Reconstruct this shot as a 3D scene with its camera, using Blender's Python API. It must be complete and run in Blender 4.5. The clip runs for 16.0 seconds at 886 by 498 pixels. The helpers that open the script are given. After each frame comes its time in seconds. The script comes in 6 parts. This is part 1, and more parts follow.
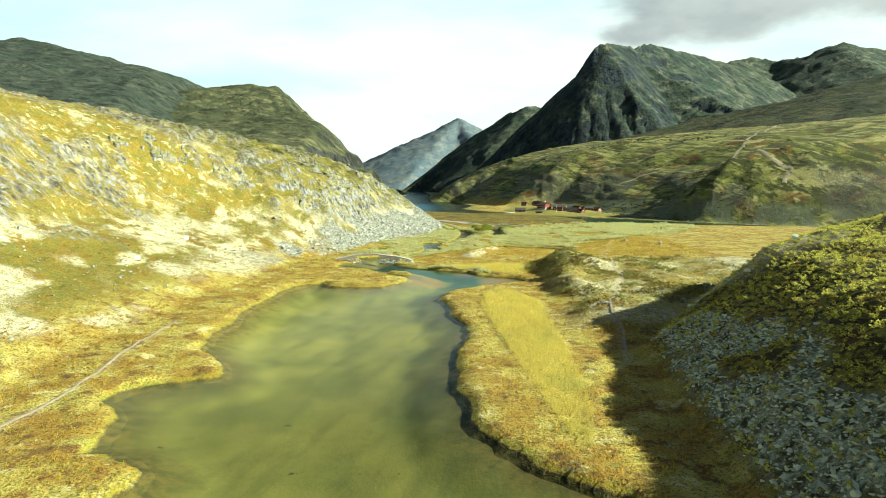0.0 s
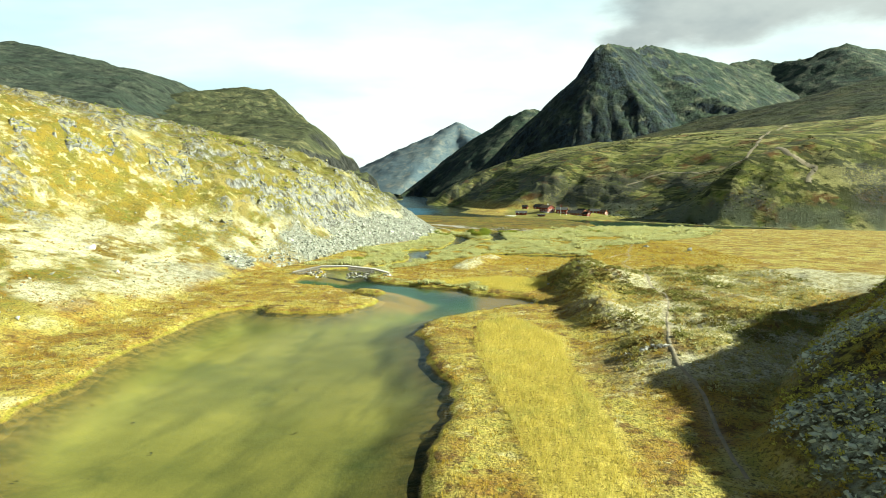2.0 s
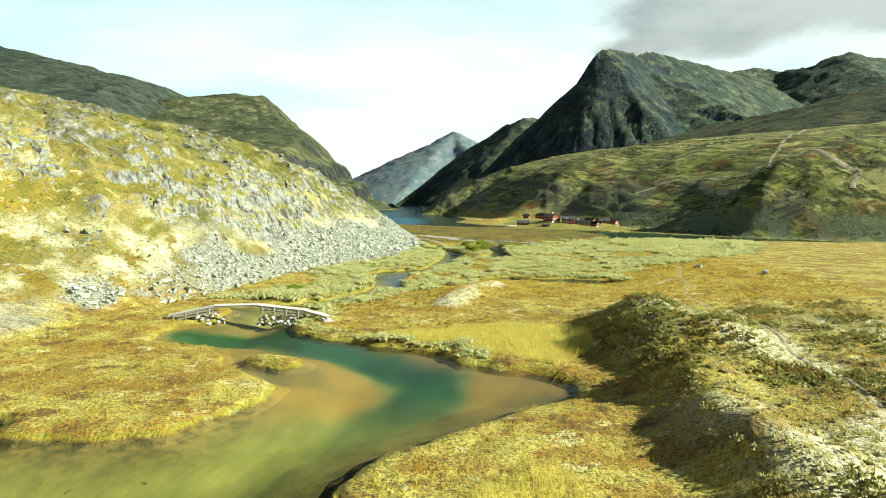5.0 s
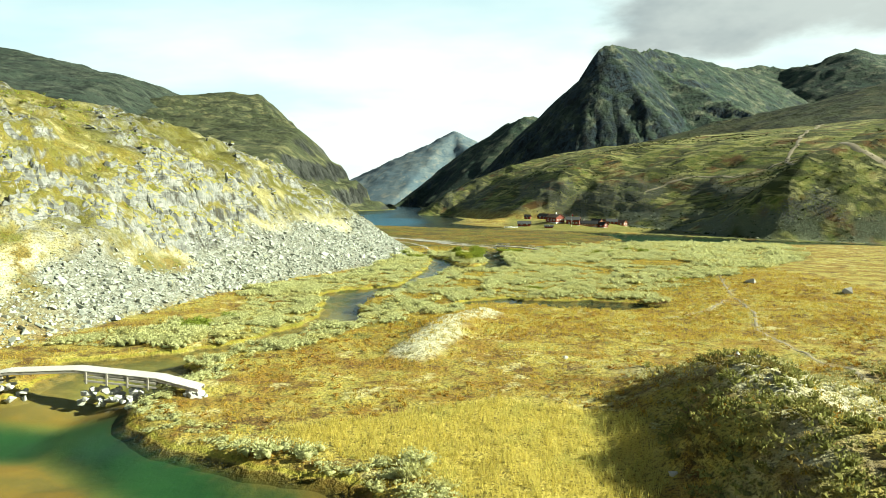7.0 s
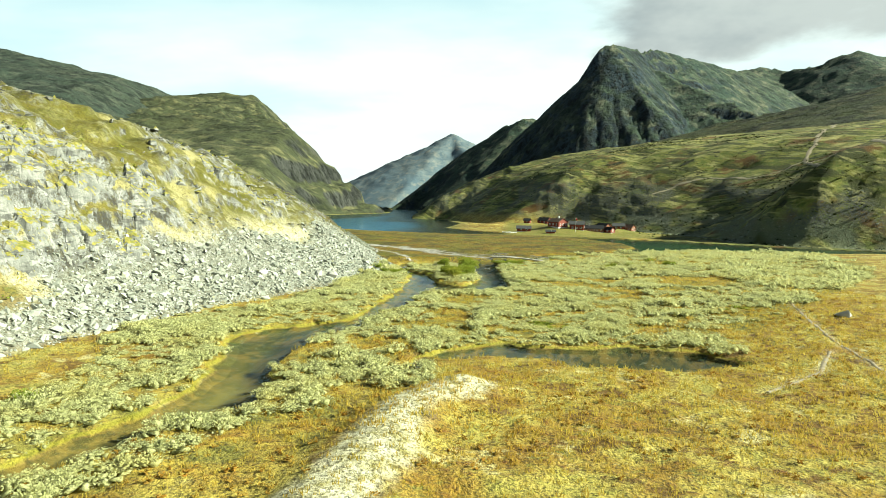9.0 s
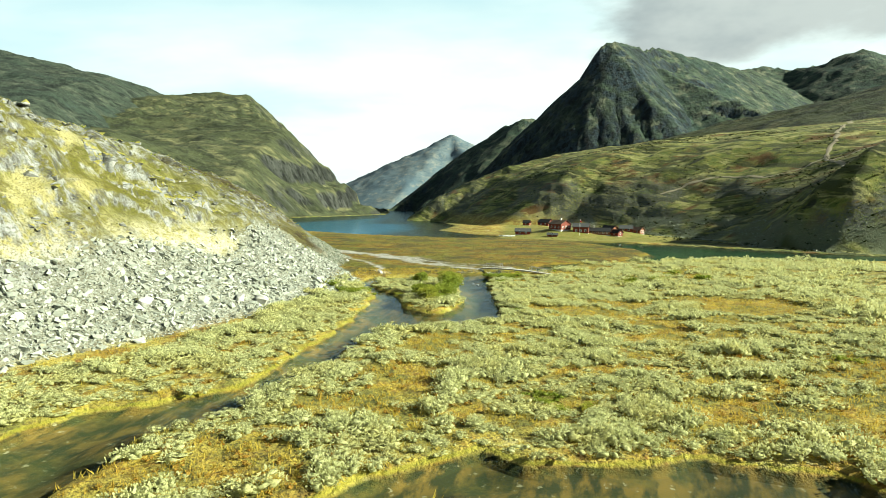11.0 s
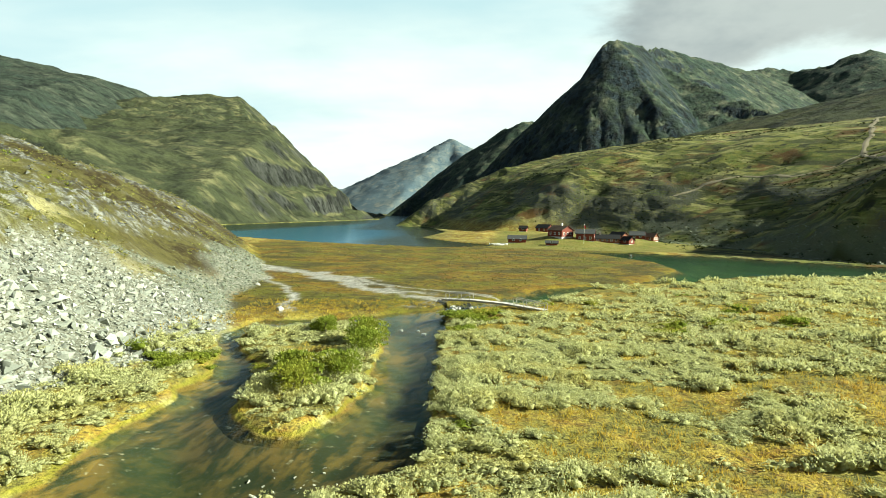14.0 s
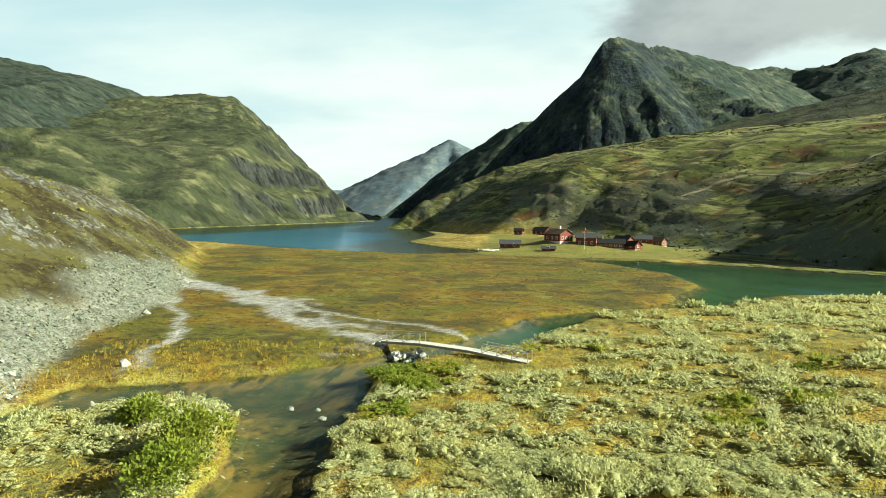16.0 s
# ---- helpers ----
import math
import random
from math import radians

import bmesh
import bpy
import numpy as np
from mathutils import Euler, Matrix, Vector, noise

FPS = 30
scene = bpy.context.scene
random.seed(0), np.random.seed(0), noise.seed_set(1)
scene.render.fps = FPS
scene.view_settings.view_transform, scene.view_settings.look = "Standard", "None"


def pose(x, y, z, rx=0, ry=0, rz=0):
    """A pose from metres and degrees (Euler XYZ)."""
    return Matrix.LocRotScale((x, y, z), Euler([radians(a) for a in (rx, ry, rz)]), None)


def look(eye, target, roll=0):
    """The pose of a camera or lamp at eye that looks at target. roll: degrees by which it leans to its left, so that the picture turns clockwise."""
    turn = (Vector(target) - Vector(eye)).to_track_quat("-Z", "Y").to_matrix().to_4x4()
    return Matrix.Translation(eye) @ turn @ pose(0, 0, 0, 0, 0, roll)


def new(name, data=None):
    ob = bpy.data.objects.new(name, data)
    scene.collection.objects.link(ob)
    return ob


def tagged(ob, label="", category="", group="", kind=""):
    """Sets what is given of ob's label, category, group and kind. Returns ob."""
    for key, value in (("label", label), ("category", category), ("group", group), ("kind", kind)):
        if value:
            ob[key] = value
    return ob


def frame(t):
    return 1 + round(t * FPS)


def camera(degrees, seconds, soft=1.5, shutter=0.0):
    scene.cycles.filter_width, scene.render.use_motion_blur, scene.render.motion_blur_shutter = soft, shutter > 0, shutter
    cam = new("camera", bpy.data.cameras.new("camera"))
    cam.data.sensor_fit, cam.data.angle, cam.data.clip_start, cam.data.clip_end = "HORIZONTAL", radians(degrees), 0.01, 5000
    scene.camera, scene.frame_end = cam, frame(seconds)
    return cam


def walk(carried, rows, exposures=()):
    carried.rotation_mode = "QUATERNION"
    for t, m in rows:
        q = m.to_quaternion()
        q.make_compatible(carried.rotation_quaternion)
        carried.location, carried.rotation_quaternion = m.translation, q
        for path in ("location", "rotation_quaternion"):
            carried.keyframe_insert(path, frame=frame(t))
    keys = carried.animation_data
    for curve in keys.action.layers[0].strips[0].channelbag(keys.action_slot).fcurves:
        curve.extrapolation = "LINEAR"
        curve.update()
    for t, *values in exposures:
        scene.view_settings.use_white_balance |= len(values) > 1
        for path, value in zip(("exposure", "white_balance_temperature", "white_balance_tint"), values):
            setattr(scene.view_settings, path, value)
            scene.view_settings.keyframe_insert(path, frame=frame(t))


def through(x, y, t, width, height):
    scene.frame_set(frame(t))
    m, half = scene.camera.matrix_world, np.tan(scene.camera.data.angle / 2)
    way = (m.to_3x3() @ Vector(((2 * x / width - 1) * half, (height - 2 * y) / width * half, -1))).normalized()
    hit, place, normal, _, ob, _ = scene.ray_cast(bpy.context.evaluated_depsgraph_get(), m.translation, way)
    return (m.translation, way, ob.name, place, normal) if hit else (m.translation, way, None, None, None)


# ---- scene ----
cam = camera(68.9, 16.0, soft=0.9)
PATH = [
    (0, (0.258, 0.597, 20.563), (0.186, 2.586, 20.371), 1.2),
    (0.5, (0.545, 9.305, 19.953), (0.475, 11.295, 19.764), 1.2),
    (1, (1.058, 18.41, 19.352), (0.988, 20.4, 19.167), 1.1),
    (1.5, (1.425, 26.923, 18.789), (1.356, 28.913, 18.609), 1.1),
    (2, (1.874, 35.877, 18.318), (1.803, 37.868, 18.141), 1.0),
    (2.5, (2.125, 44.518, 17.973), (2.055, 46.509, 17.8), 1.0),
    (3, (2.35, 53.631, 17.789), (2.281, 55.623, 17.621), 0.9),
    (3.5, (2.435, 62.027, 17.496), (2.367, 64.019, 17.331), 1.0),
    (4, (2.553, 71.164, 17.233), (2.487, 73.157, 17.072), 1.1),
    (4.2, (2.519, 74.709, 16.971), (2.457, 76.703, 16.816), 1.2),
    (6.3, (5.342, 110.325, 15.69), (5.275, 112.319, 15.548), 1.0),
    (6.5, (5.573, 113.793, 15.725), (5.506, 115.787, 15.58), 1.0),
    (7, (6.055, 122.667, 15.652), (5.989, 124.661, 15.508), 1.0),
    (7.5, (6.623, 130.92, 15.588), (6.558, 132.914, 15.447), 1.0),
    (8, (7.307, 139.692, 15.556), (7.241, 141.686, 15.418), 0.9),
    (8.5, (7.833, 148.047, 15.496), (7.77, 150.041, 15.359), 1.0),
    (9, (8.411, 156.838, 15.46), (8.35, 158.833, 15.326), 1.1),
    (9.2, (8.74, 160.191, 15.414), (8.677, 162.186, 15.283), 1.0),
    (11.3, (12.776, 194.412, 15.243), (12.715, 196.407, 15.114), 1.0),
    (11.5, (13.396, 197.93, 15.092), (13.333, 199.925, 14.967), 0.9),
    (12, (14.723, 206.944, 15.011), (14.658, 208.939, 14.889), 0.8),
    (12.5, (15.953, 215.038, 14.898), (15.887, 217.033, 14.778), 0.8),
    (13, (17.162, 223.832, 14.931), (17.096, 225.827, 14.812), 0.9),
    (13.5, (18.325, 231.807, 14.838), (18.26, 233.803, 14.722), 0.8),
    (14, (19.708, 240.428, 14.744), (19.643, 242.423, 14.63), 0.9),
    (14.5, (21.115, 248.062, 14.749), (21.049, 250.057, 14.635), 0.9),
    (15, (22.63, 256.101, 14.922), (22.564, 258.096, 14.81), 0.8),
    (15.5, (23.931, 263.496, 14.984), (23.866, 265.492, 14.873), 0.8),
    (16, (25.26, 271.711, 15.086), (25.194, 273.707, 14.976), 0.8),
]
walk(cam, [(t, look(eye, target, roll)) for t, eye, target, roll in PATH], exposures=((0, 1.62, 6500, -6), (9, 1.62, 6500, -6), (13, 1.58, 6500, -6), (16, 1.43, 6500, -6)))

# ---- world, sun, exposure ----
SUN_AZ, SUN_EL = 98.0, 27.0          # degrees clockwise from +y, and above the horizon
sun_dir = Vector((math.sin(radians(SUN_AZ)) * math.cos(radians(SUN_EL)), math.cos(radians(SUN_AZ)) * math.cos(radians(SUN_EL)), math.sin(radians(SUN_EL))))
sun = new("sun", bpy.data.lights.new("sun", "SUN"))
sun.data.energy, sun.data.angle, sun.data.color = 5.0, radians(0.6), (1.0, 0.97, 0.84)
sun.matrix_world = look(sun_dir * 600.0, (0, 0, 0))

world = bpy.data.worlds.new("sky")
scene.world = world
world.use_nodes = True
wn, wl = world.node_tree.nodes, world.node_tree.links
wn.clear()
w_out = wn.new("ShaderNodeOutputWorld")
w_bg = wn.new("ShaderNodeBackground")
w_sky = wn.new("ShaderNodeTexSky")
w_sky.sky_type, w_sky.sun_disc = "NISHITA", False
w_sky.sun_elevation, w_sky.sun_rotation = radians(SUN_EL), radians(SUN_AZ)
w_sky.altitude, w_sky.air_density, w_sky.dust_density, w_sky.ozone_density = 1100.0, 0.6, 1.0, 0.6
w_tc = wn.new("ShaderNodeTexCoord")
w_sep = wn.new("ShaderNodeSeparateXYZ")
wl.new(w_tc.outputs["Generated"], w_sep.inputs[0])
# flatten the directions onto a cloud deck, so that clouds crowd towards the horizon
w_add = wn.new("ShaderNodeMath"); w_add.operation = "ADD"; w_add.inputs[1].default_value = 0.22
w_max = wn.new("ShaderNodeMath"); w_max.operation = "MAXIMUM"; w_max.inputs[1].default_value = 0.05
wl.new(w_sep.outputs[2], w_add.inputs[0]); wl.new(w_add.outputs[0], w_max.inputs[0])
w_dx = wn.new("ShaderNodeMath"); w_dx.operation = "DIVIDE"
w_dy = wn.new("ShaderNodeMath"); w_dy.operation = "DIVIDE"
wl.new(w_sep.outputs[0], w_dx.inputs[0]); wl.new(w_max.outputs[0], w_dx.inputs[1])
wl.new(w_sep.outputs[1], w_dy.inputs[0]); wl.new(w_max.outputs[0], w_dy.inputs[1])
w_comb = wn.new("ShaderNodeCombineXYZ")
wl.new(w_dx.outputs[0], w_comb.inputs[0]); wl.new(w_dy.outputs[0], w_comb.inputs[1])


def w_math(op, a, b=0.0, clamp=False):
    m = wn.new("ShaderNodeMath")
    m.operation, m.use_clamp = op, clamp
    for i, v in enumerate((a, b)):
        if isinstance(v, (int, float)):
            m.inputs[i].default_value = v
        else:
            wl.new(v, m.inputs[i])
    return m.outputs[0]


def w_range(v, a, b, lo=0.0, hi=1.0):
    r = wn.new("ShaderNodeMapRange")
    r.interpolation_type = "SMOOTHSTEP"
    for k, val in (("From Min", a), ("From Max", b), ("To Min", lo), ("To Max", hi)):
        r.inputs[k].default_value = val
    wl.new(v, r.inputs["Value"])
    return r.outputs[0]


def w_noise(scale, detail, rough, shift, squash=(1.0, 1.0, 1.0), vec=None):
    m = wn.new("ShaderNodeMapping")
    m.inputs["Location"].default_value, m.inputs["Scale"].default_value = shift, squash
    wl.new(vec or w_comb.outputs[0], m.inputs[0])
    n = wn.new("ShaderNodeTexNoise")
    n.inputs["Scale"].default_value, n.inputs["Detail"].default_value, n.inputs["Roughness"].default_value = scale, detail, rough
    wl.new(m.outputs[0], n.inputs["Vector"])
    return n.outputs["Fac"]


def w_blend(f, a, b):
    m = wn.new("ShaderNodeMix")
    m.data_type = "RGBA"
    for k, v in (("Factor", f), ("A", a), ("B", b)):
        if isinstance(v, (tuple, float)):
            m.inputs[k].default_value = (*v, 1) if isinstance(v, tuple) else v
        else:
            wl.new(v, m.inputs[k])
    return m.outputs["Result"]


# thin bright veils with pale blue gaps, thickest along the horizon
w_el = w_sep.outputs[2]
w_soft = w_noise(0.55, 6.0, 0.5, (2.3, 0.4, 0.0), (0.8, 1.6, 1.0))
w_veil = w_math("ADD", w_range(w_soft, 0.34, 0.62), w_range(w_el, 0.16, 0.05), True)
w_veil = w_math("ADD", w_math("MULTIPLY", w_veil, 0.85), 0.10)
w_low = w_range(w_el, 0.39, 0.31)
w_sheet = w_blend(w_range(w_noise(1.4, 5.0, 0.55, (0.7, 5.1, 0.0)), 0.42, 0.66), (7.7, 7.9, 7.9), (6.7, 7.1, 7.3))
w_clear = w_blend(1.0, w_sky.outputs[0], (0.80, 0.76, 0.68))
w_clear.node.blend_type = "MULTIPLY"
w_haze = w_blend(w_math("MULTIPLY", w_low, 0.8), w_clear, (4.9, 6.7, 7.5))
w_color = w_blend(w_math("MULTIPLY", w_veil, w_low), w_haze, w_sheet)
# a bank of grey cloud that hangs over the eastern peaks
w_rag = w_noise(5.0, 6.0, 0.55, (1.1, 0.2, 0.0), (1.0, 1.0, 2.4), w_tc.outputs["Generated"])
w_rag = w_math("MULTIPLY", w_math("SUBTRACT", w_rag, 0.5), 0.17)
w_bank = w_math("MULTIPLY", w_range(w_math("ADD", w_el, w_rag), 0.205, 0.245), w_range(w_math("ADD", w_sep.outputs[0], w_math("MULTIPLY", w_rag, 1.6)), 0.18, 0.26))
w_bank = w_math("MULTIPLY", w_bank, w_range(w_el, 0.46, 0.36))
w_gray = w_blend(w_range(w_noise(4.0, 5.0, 0.6, (4.2, 1.0, 0.0), (1.0, 1.0, 2.0), w_tc.outputs["Generated"]), 0.35, 0.65), (2.8, 3.0, 3.25), (4.2, 4.3, 4.4))
w_color = w_blend(w_math("MULTIPLY", w_bank, 0.92), w_color, w_gray)
wl.new(w_color, w_bg.inputs["Color"])
w_bg.inputs["Strength"].default_value = 0.05
wl.new(w_bg.outputs[0], w_out.inputs[0])

# ---- materials ----
class Nodes:
    """A small builder of node materials."""

    def __init__(self, name):
        self.mat = bpy.data.materials.new(name)
        self.mat.use_nodes = True
        self.n, self.l = self.mat.node_tree.nodes, self.mat.node_tree.links
        self.n.clear()
        self.out = self.n.new("ShaderNodeOutputMaterial")

    def put(self, kind, **values):
        node = self.n.new(kind)
        for key, v in values.items():
            key = key.replace("_", " ")
            if hasattr(v, "links") and hasattr(v, "node"):
                self.l.new(v, node.inputs[key])
            else:
                node.inputs[key].default_value = v
        return node

    def noise(self, size, detail=4.0, rough=0.55, vec=None, kind="Fac", squash=None):
        tc = vec or self.n.new("ShaderNodeNewGeometry").outputs["Position"]
        if squash:
            mp = self.n.new("ShaderNodeMapping")
            mp.inputs["Scale"].default_value = squash
            self.l.new(tc, mp.inputs[0])
            tc = mp.outputs[0]
        t = self.n.new("ShaderNodeTexNoise")
        t.inputs["Scale"].default_value, t.inputs["Detail"].default_value, t.inputs["Roughness"].default_value = 1.0 / size, detail, rough
        self.l.new(tc, t.inputs["Vector"])
        return t.outputs[kind]

    def streaks(self, size, long, angle, detail=5.0, rough=0.62):
        """Noise drawn out along one direction of the ground."""
        mp = self.n.new("ShaderNodeMapping")
        mp.vector_type = "TEXTURE"
        mp.inputs["Rotation"].default_value, mp.inputs["Scale"].default_value = (0, 0, radians(angle)), (long, 1, 1)
        self.l.new(self.n.new("ShaderNodeNewGeometry").outputs["Position"], mp.inputs[0])
        return self.noise(size, detail, rough, vec=mp.outputs[0])

    def ramp(self, v, a, b, lo=0.0, hi=1.0):
        r = self.n.new("ShaderNodeMapRange")
        for k, val in (("From Min", a), ("From Max", b), ("To Min", lo), ("To Max", hi)):
            r.inputs[k].default_value = val
        self.l.new(v, r.inputs["Value"])
        return r.outputs[0]

    def attr(self, name):
        a = self.n.new("ShaderNodeAttribute")
        a.attribute_name = name
        return a.outputs["Fac"]

    def maths(self, op, a, b):
        m = self.n.new("ShaderNodeMath")
        m.operation = op
        for i, v in enumerate((a, b)):
            if isinstance(v, (int, float)):
                m.inputs[i].default_value = v
            else:
                self.l.new(v, m.inputs[i])
        return m.outputs[0]

    def mix(self, f, a, b):
        m = self.n.new("ShaderNodeMix")
        m.data_type = "RGBA"
        for k, v in (("Factor", f), ("A", a), ("B", b)):
            if isinstance(v, (tuple, float, int)):
                m.inputs[k].default_value = (*v, 1) if isinstance(v, tuple) else v
            else:
                self.l.new(v, m.inputs[k])
        return m.outputs["Result"]

    def done(self, color, roughness=0.9, bump=None, strength=0.5, distance=0.1, metallic=0.0, normal=None):
        p = self.n.new("ShaderNodeBsdfPrincipled")
        for k, v in (("Base Color", color), ("Roughness", roughness), ("Metallic", metallic)):
            if isinstance(v, (tuple, float, int)):
                p.inputs[k].default_value = (*v, 1) if isinstance(v, tuple) else v
            else:
                self.l.new(v, p.inputs[k])
        p.inputs["Specular IOR Level"].default_value = 0.25
        if bump is not None:
            b = self.n.new("ShaderNodeBump")
            b.inputs["Strength"].default_value, b.inputs["Distance"].default_value = strength, distance
            self.l.new(bump, b.inputs["Height"])
            self.l.new(b.outputs[0], p.inputs["Normal"])
        self.l.new(p.outputs[0], self.out.inputs[0])
        return self.mat


def ground_material():
    g = Nodes("heath_ground")
    n6, n1, n03 = g.noise(6, 5, 0.6), g.noise(1.1, 5, 0.68), g.noise(0.24, 3, 0.7)
    geo = g.n.new("ShaderNodeNewGeometry")
    sep = g.n.new("ShaderNodeSeparateXYZ")
    g.l.new(geo.outputs["Normal"], sep.inputs[0])
    # marsh and meadow
    ochre = g.mix(g.ramp(n6, 0.40, 0.60), (0.27, 0.165, 0.022), (0.40, 0.31, 0.065))
    ochre = g.mix(g.ramp(n1, 0.54, 0.70), ochre, (0.16, 0.06, 0.014))
    ochre = g.mix(g.ramp(n1, 0.46, 0.32), ochre, (0.20, 0.20, 0.04))
    grass = g.mix(g.ramp(n1, 0.4, 0.6), (0.46, 0.37, 0.085), (0.30, 0.27, 0.055))
    col = g.mix(g.ramp(n6, 0.48, 0.58), ochre, grass)
    n3 = g.noise(3.2, 5, 0.68)
    col = g.mix(g.ramp(n3, 0.54, 0.62), col, (0.15, 0.085, 0.018))
    col = g.mix(g.ramp(g.noise(4.1, 5, 0.68), 0.58, 0.66), col, (0.52, 0.46, 0.20))
    # sunny hillside
    cream = g.mix(g.ramp(n1, 0.45, 0.68), (0.62, 0.58, 0.37), (0.32, 0.28, 0.11))
    olive = g.mix(g.ramp(n1, 0.40, 0.62), (0.12, 0.125, 0.018), (0.19, 0.135, 0.018))
    slope = g.mix(g.ramp(g.noise(13, 5, 0.62, squash=(1.0, 0.45, 1.0)), 0.44, 0.53), cream, olive)
    slope = g.mix(g.ramp(g.noise(5.5, 5, 0.66), 0.52, 0.60), slope, g.mix(n03, (0.22, 0.135, 0.016), (0.12, 0.10, 0.014)))
    browns = g.mix(g.ramp(g.noise(9, 5, 0.66), 0.45, 0.52), (0.080, 0.072, 0.020), (0.024, 0.017, 0.005))
    slope = g.mix(g.attr("far"), slope, g.mix(g.ramp(n1, 0.5, 0.7), browns, (0.085, 0.075, 0.020)))
    ledge = g.mix(g.ramp(n1, 0.44, 0.60), (0.16, 0.15, 0.045), (0.075, 0.075, 0.011))
    ledge = g.mix(g.ramp(g.noise(7, 5, 0.66), 0.47, 0.56), ledge, (0.080, 0.078, 0.010))
    ledge = g.mix(g.ramp(g.noise(11, 4, 0.6), 0.56, 0.64), ledge, (0.32, 0.29, 0.13))
    slope = g.mix(g.attr("crags"), slope, ledge)
    gold = g.mix(g.ramp(n3, 0.42, 0.58), (0.23, 0.165, 0.020), (0.155, 0.14, 0.022))
    gold = g.mix(g.ramp(g.noise(2.3, 5, 0.7), 0.56, 0.64), gold, (0.55, 0.50, 0.26))
    slope = g.mix(g.maths("MULTIPLY", g.attr("gold"), g.ramp(g.noise(7.5, 5, 0.66), 0.36, 0.48)), slope, gold)
    col = g.mix(g.attr("slope"), col, slope)
    # heath on the shaded hill; its near-black ground stands for shade between tufts
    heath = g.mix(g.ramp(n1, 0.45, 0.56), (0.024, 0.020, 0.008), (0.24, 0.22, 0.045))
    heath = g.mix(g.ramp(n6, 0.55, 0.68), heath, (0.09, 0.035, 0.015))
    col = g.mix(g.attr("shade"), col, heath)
    # the long bench above the lake
    bench = g.mix(g.ramp(n6, 0.42, 0.58), (0.090, 0.118, 0.016), (0.20, 0.20, 0.040))
    bench = g.mix(g.ramp(g.noise(26, 5, 0.6), 0.52, 0.60), bench, (0.13, 0.066, 0.014))
    bench = g.mix(g.ramp(g.noise(34, 5, 0.65, squash=(0.5, 1.7, 1.0)), 0.52, 0.62), bench, (0.38, 0.35, 0.13))
    bench = g.mix(g.ramp(g.noise(16, 5, 0.66), 0.56, 0.64), bench, (0.012, 0.018, 0.006))
    bench = g.mix(g.ramp(g.streaks(9, 6.0, 115), 0.48, 0.56), bench, (0.045, 0.055, 0.012))
    bench = g.mix(g.ramp(g.streaks(5, 8.0, 115), 0.56, 0.64), bench, (0.32, 0.30, 0.11))
    col = g.mix(g.attr("bench"), col, bench)
    moor = g.mix(g.ramp(n6, 0.42, 0.58), (0.165, 0.088, 0.005), (0.22, 0.155, 0.012))
    moor = g.mix(g.ramp(g.noise(22, 5, 0.62), 0.46, 0.60), moor, (0.125, 0.120, 0.009))
    moor = g.mix(g.ramp(g.noise(15, 5, 0.68), 0.50, 0.58), moor, (0.070, 0.060, 0.010))
    moor = g.mix(g.ramp(g.noise(9, 5, 0.66), 0.58, 0.66), moor, (0.20, 0.19, 0.035))
    moor = g.mix(g.ramp(n1, 0.52, 0.64), moor, (0.035, 0.028, 0.008))
    col = g.mix(g.attr("moor"), col, moor)
    col = g.mix(g.attr("lawn"), col, g.mix(g.ramp(n6, 0.4, 0.6), (0.16, 0.165, 0.025), (0.24, 0.20, 0.05)))
    col = g.mix(g.attr("lichen"), col, g.mix(g.ramp(n1, 0.44, 0.64), (0.56, 0.53, 0.36), (0.27, 0.24, 0.09)))
    col = g.mix(g.attr("reed"), col, g.mix(n1, (0.60, 0.46, 0.10), (0.44, 0.37, 0.08)))
    floor = g.mix(g.ramp(n1, 0.44, 0.58), (0.25, 0.22, 0.045), (0.13, 0.125, 0.026))
    floor = g.mix(g.ramp(n6, 0.45, 0.60), floor, g.mix(g.ramp(n1, 0.45, 0.6), (0.40, 0.30, 0.05), (0.26, 0.15, 0.022)))
    col = g.mix(g.attr("under"), col, floor)
    # stone
    col = g.mix(g.attr("scree"), col, g.mix(g.ramp(n1, 0.38, 0.66), (0.27, 0.27, 0.22), (0.09, 0.093, 0.072)))
    # near-black between the stones paints in the shade of their gaps
    col = g.mix(g.attr("stones"), col, g.mix(g.attr("bench"), g.mix(g.ramp(n1, 0.42, 0.6), (0.34, 0.38, 0.30), (0.035, 0.034, 0.016)), g.mix(n1, (0.06, 0.08, 0.045), (0.15, 0.17, 0.10))))
    face = g.mix(g.ramp(g.noise(1.6, 5, 0.65, squash=(1.0, 1.0, 0.3)), 0.40, 0.58), (0.27, 0.275, 0.26), (0.045, 0.045, 0.04))
    steep = g.ramp(g.maths("ADD", sep.outputs[2], g.maths("MULTIPLY", g.maths("SUBTRACT", n1, 0.5), 0.5)), 0.60, 0.48)
    bare = g.maths("MAXIMUM", g.maths("MULTIPLY", g.attr("rock"), g.ramp(n1, 0.58, 0.46)), g.maths("MULTIPLY", steep, g.ramp(g.attr("bench"), 0.0, 1.0, 1.0, 0.35)))
    col = g.mix(bare, col, g.mix(g.attr("bench"), face, g.mix(n1, (0.05, 0.055, 0.05), (0.15, 0.155, 0.14))))
    col = g.mix(g.attr("gravel"), col, g.mix(g.ramp(n1, 0.4, 0.6), (0.46, 0.44, 0.39), (0.28, 0.27, 0.24)))
    col = g.mix(g.attr("path"), col, (0.46, 0.39, 0.28))
    # fine dark specks stand for shade in small crevices of the ground
    col = g.mix(g.ramp(n03, 0.49, 0.62, 0.0, 0.74), col, (0.05, 0.04, 0.014))
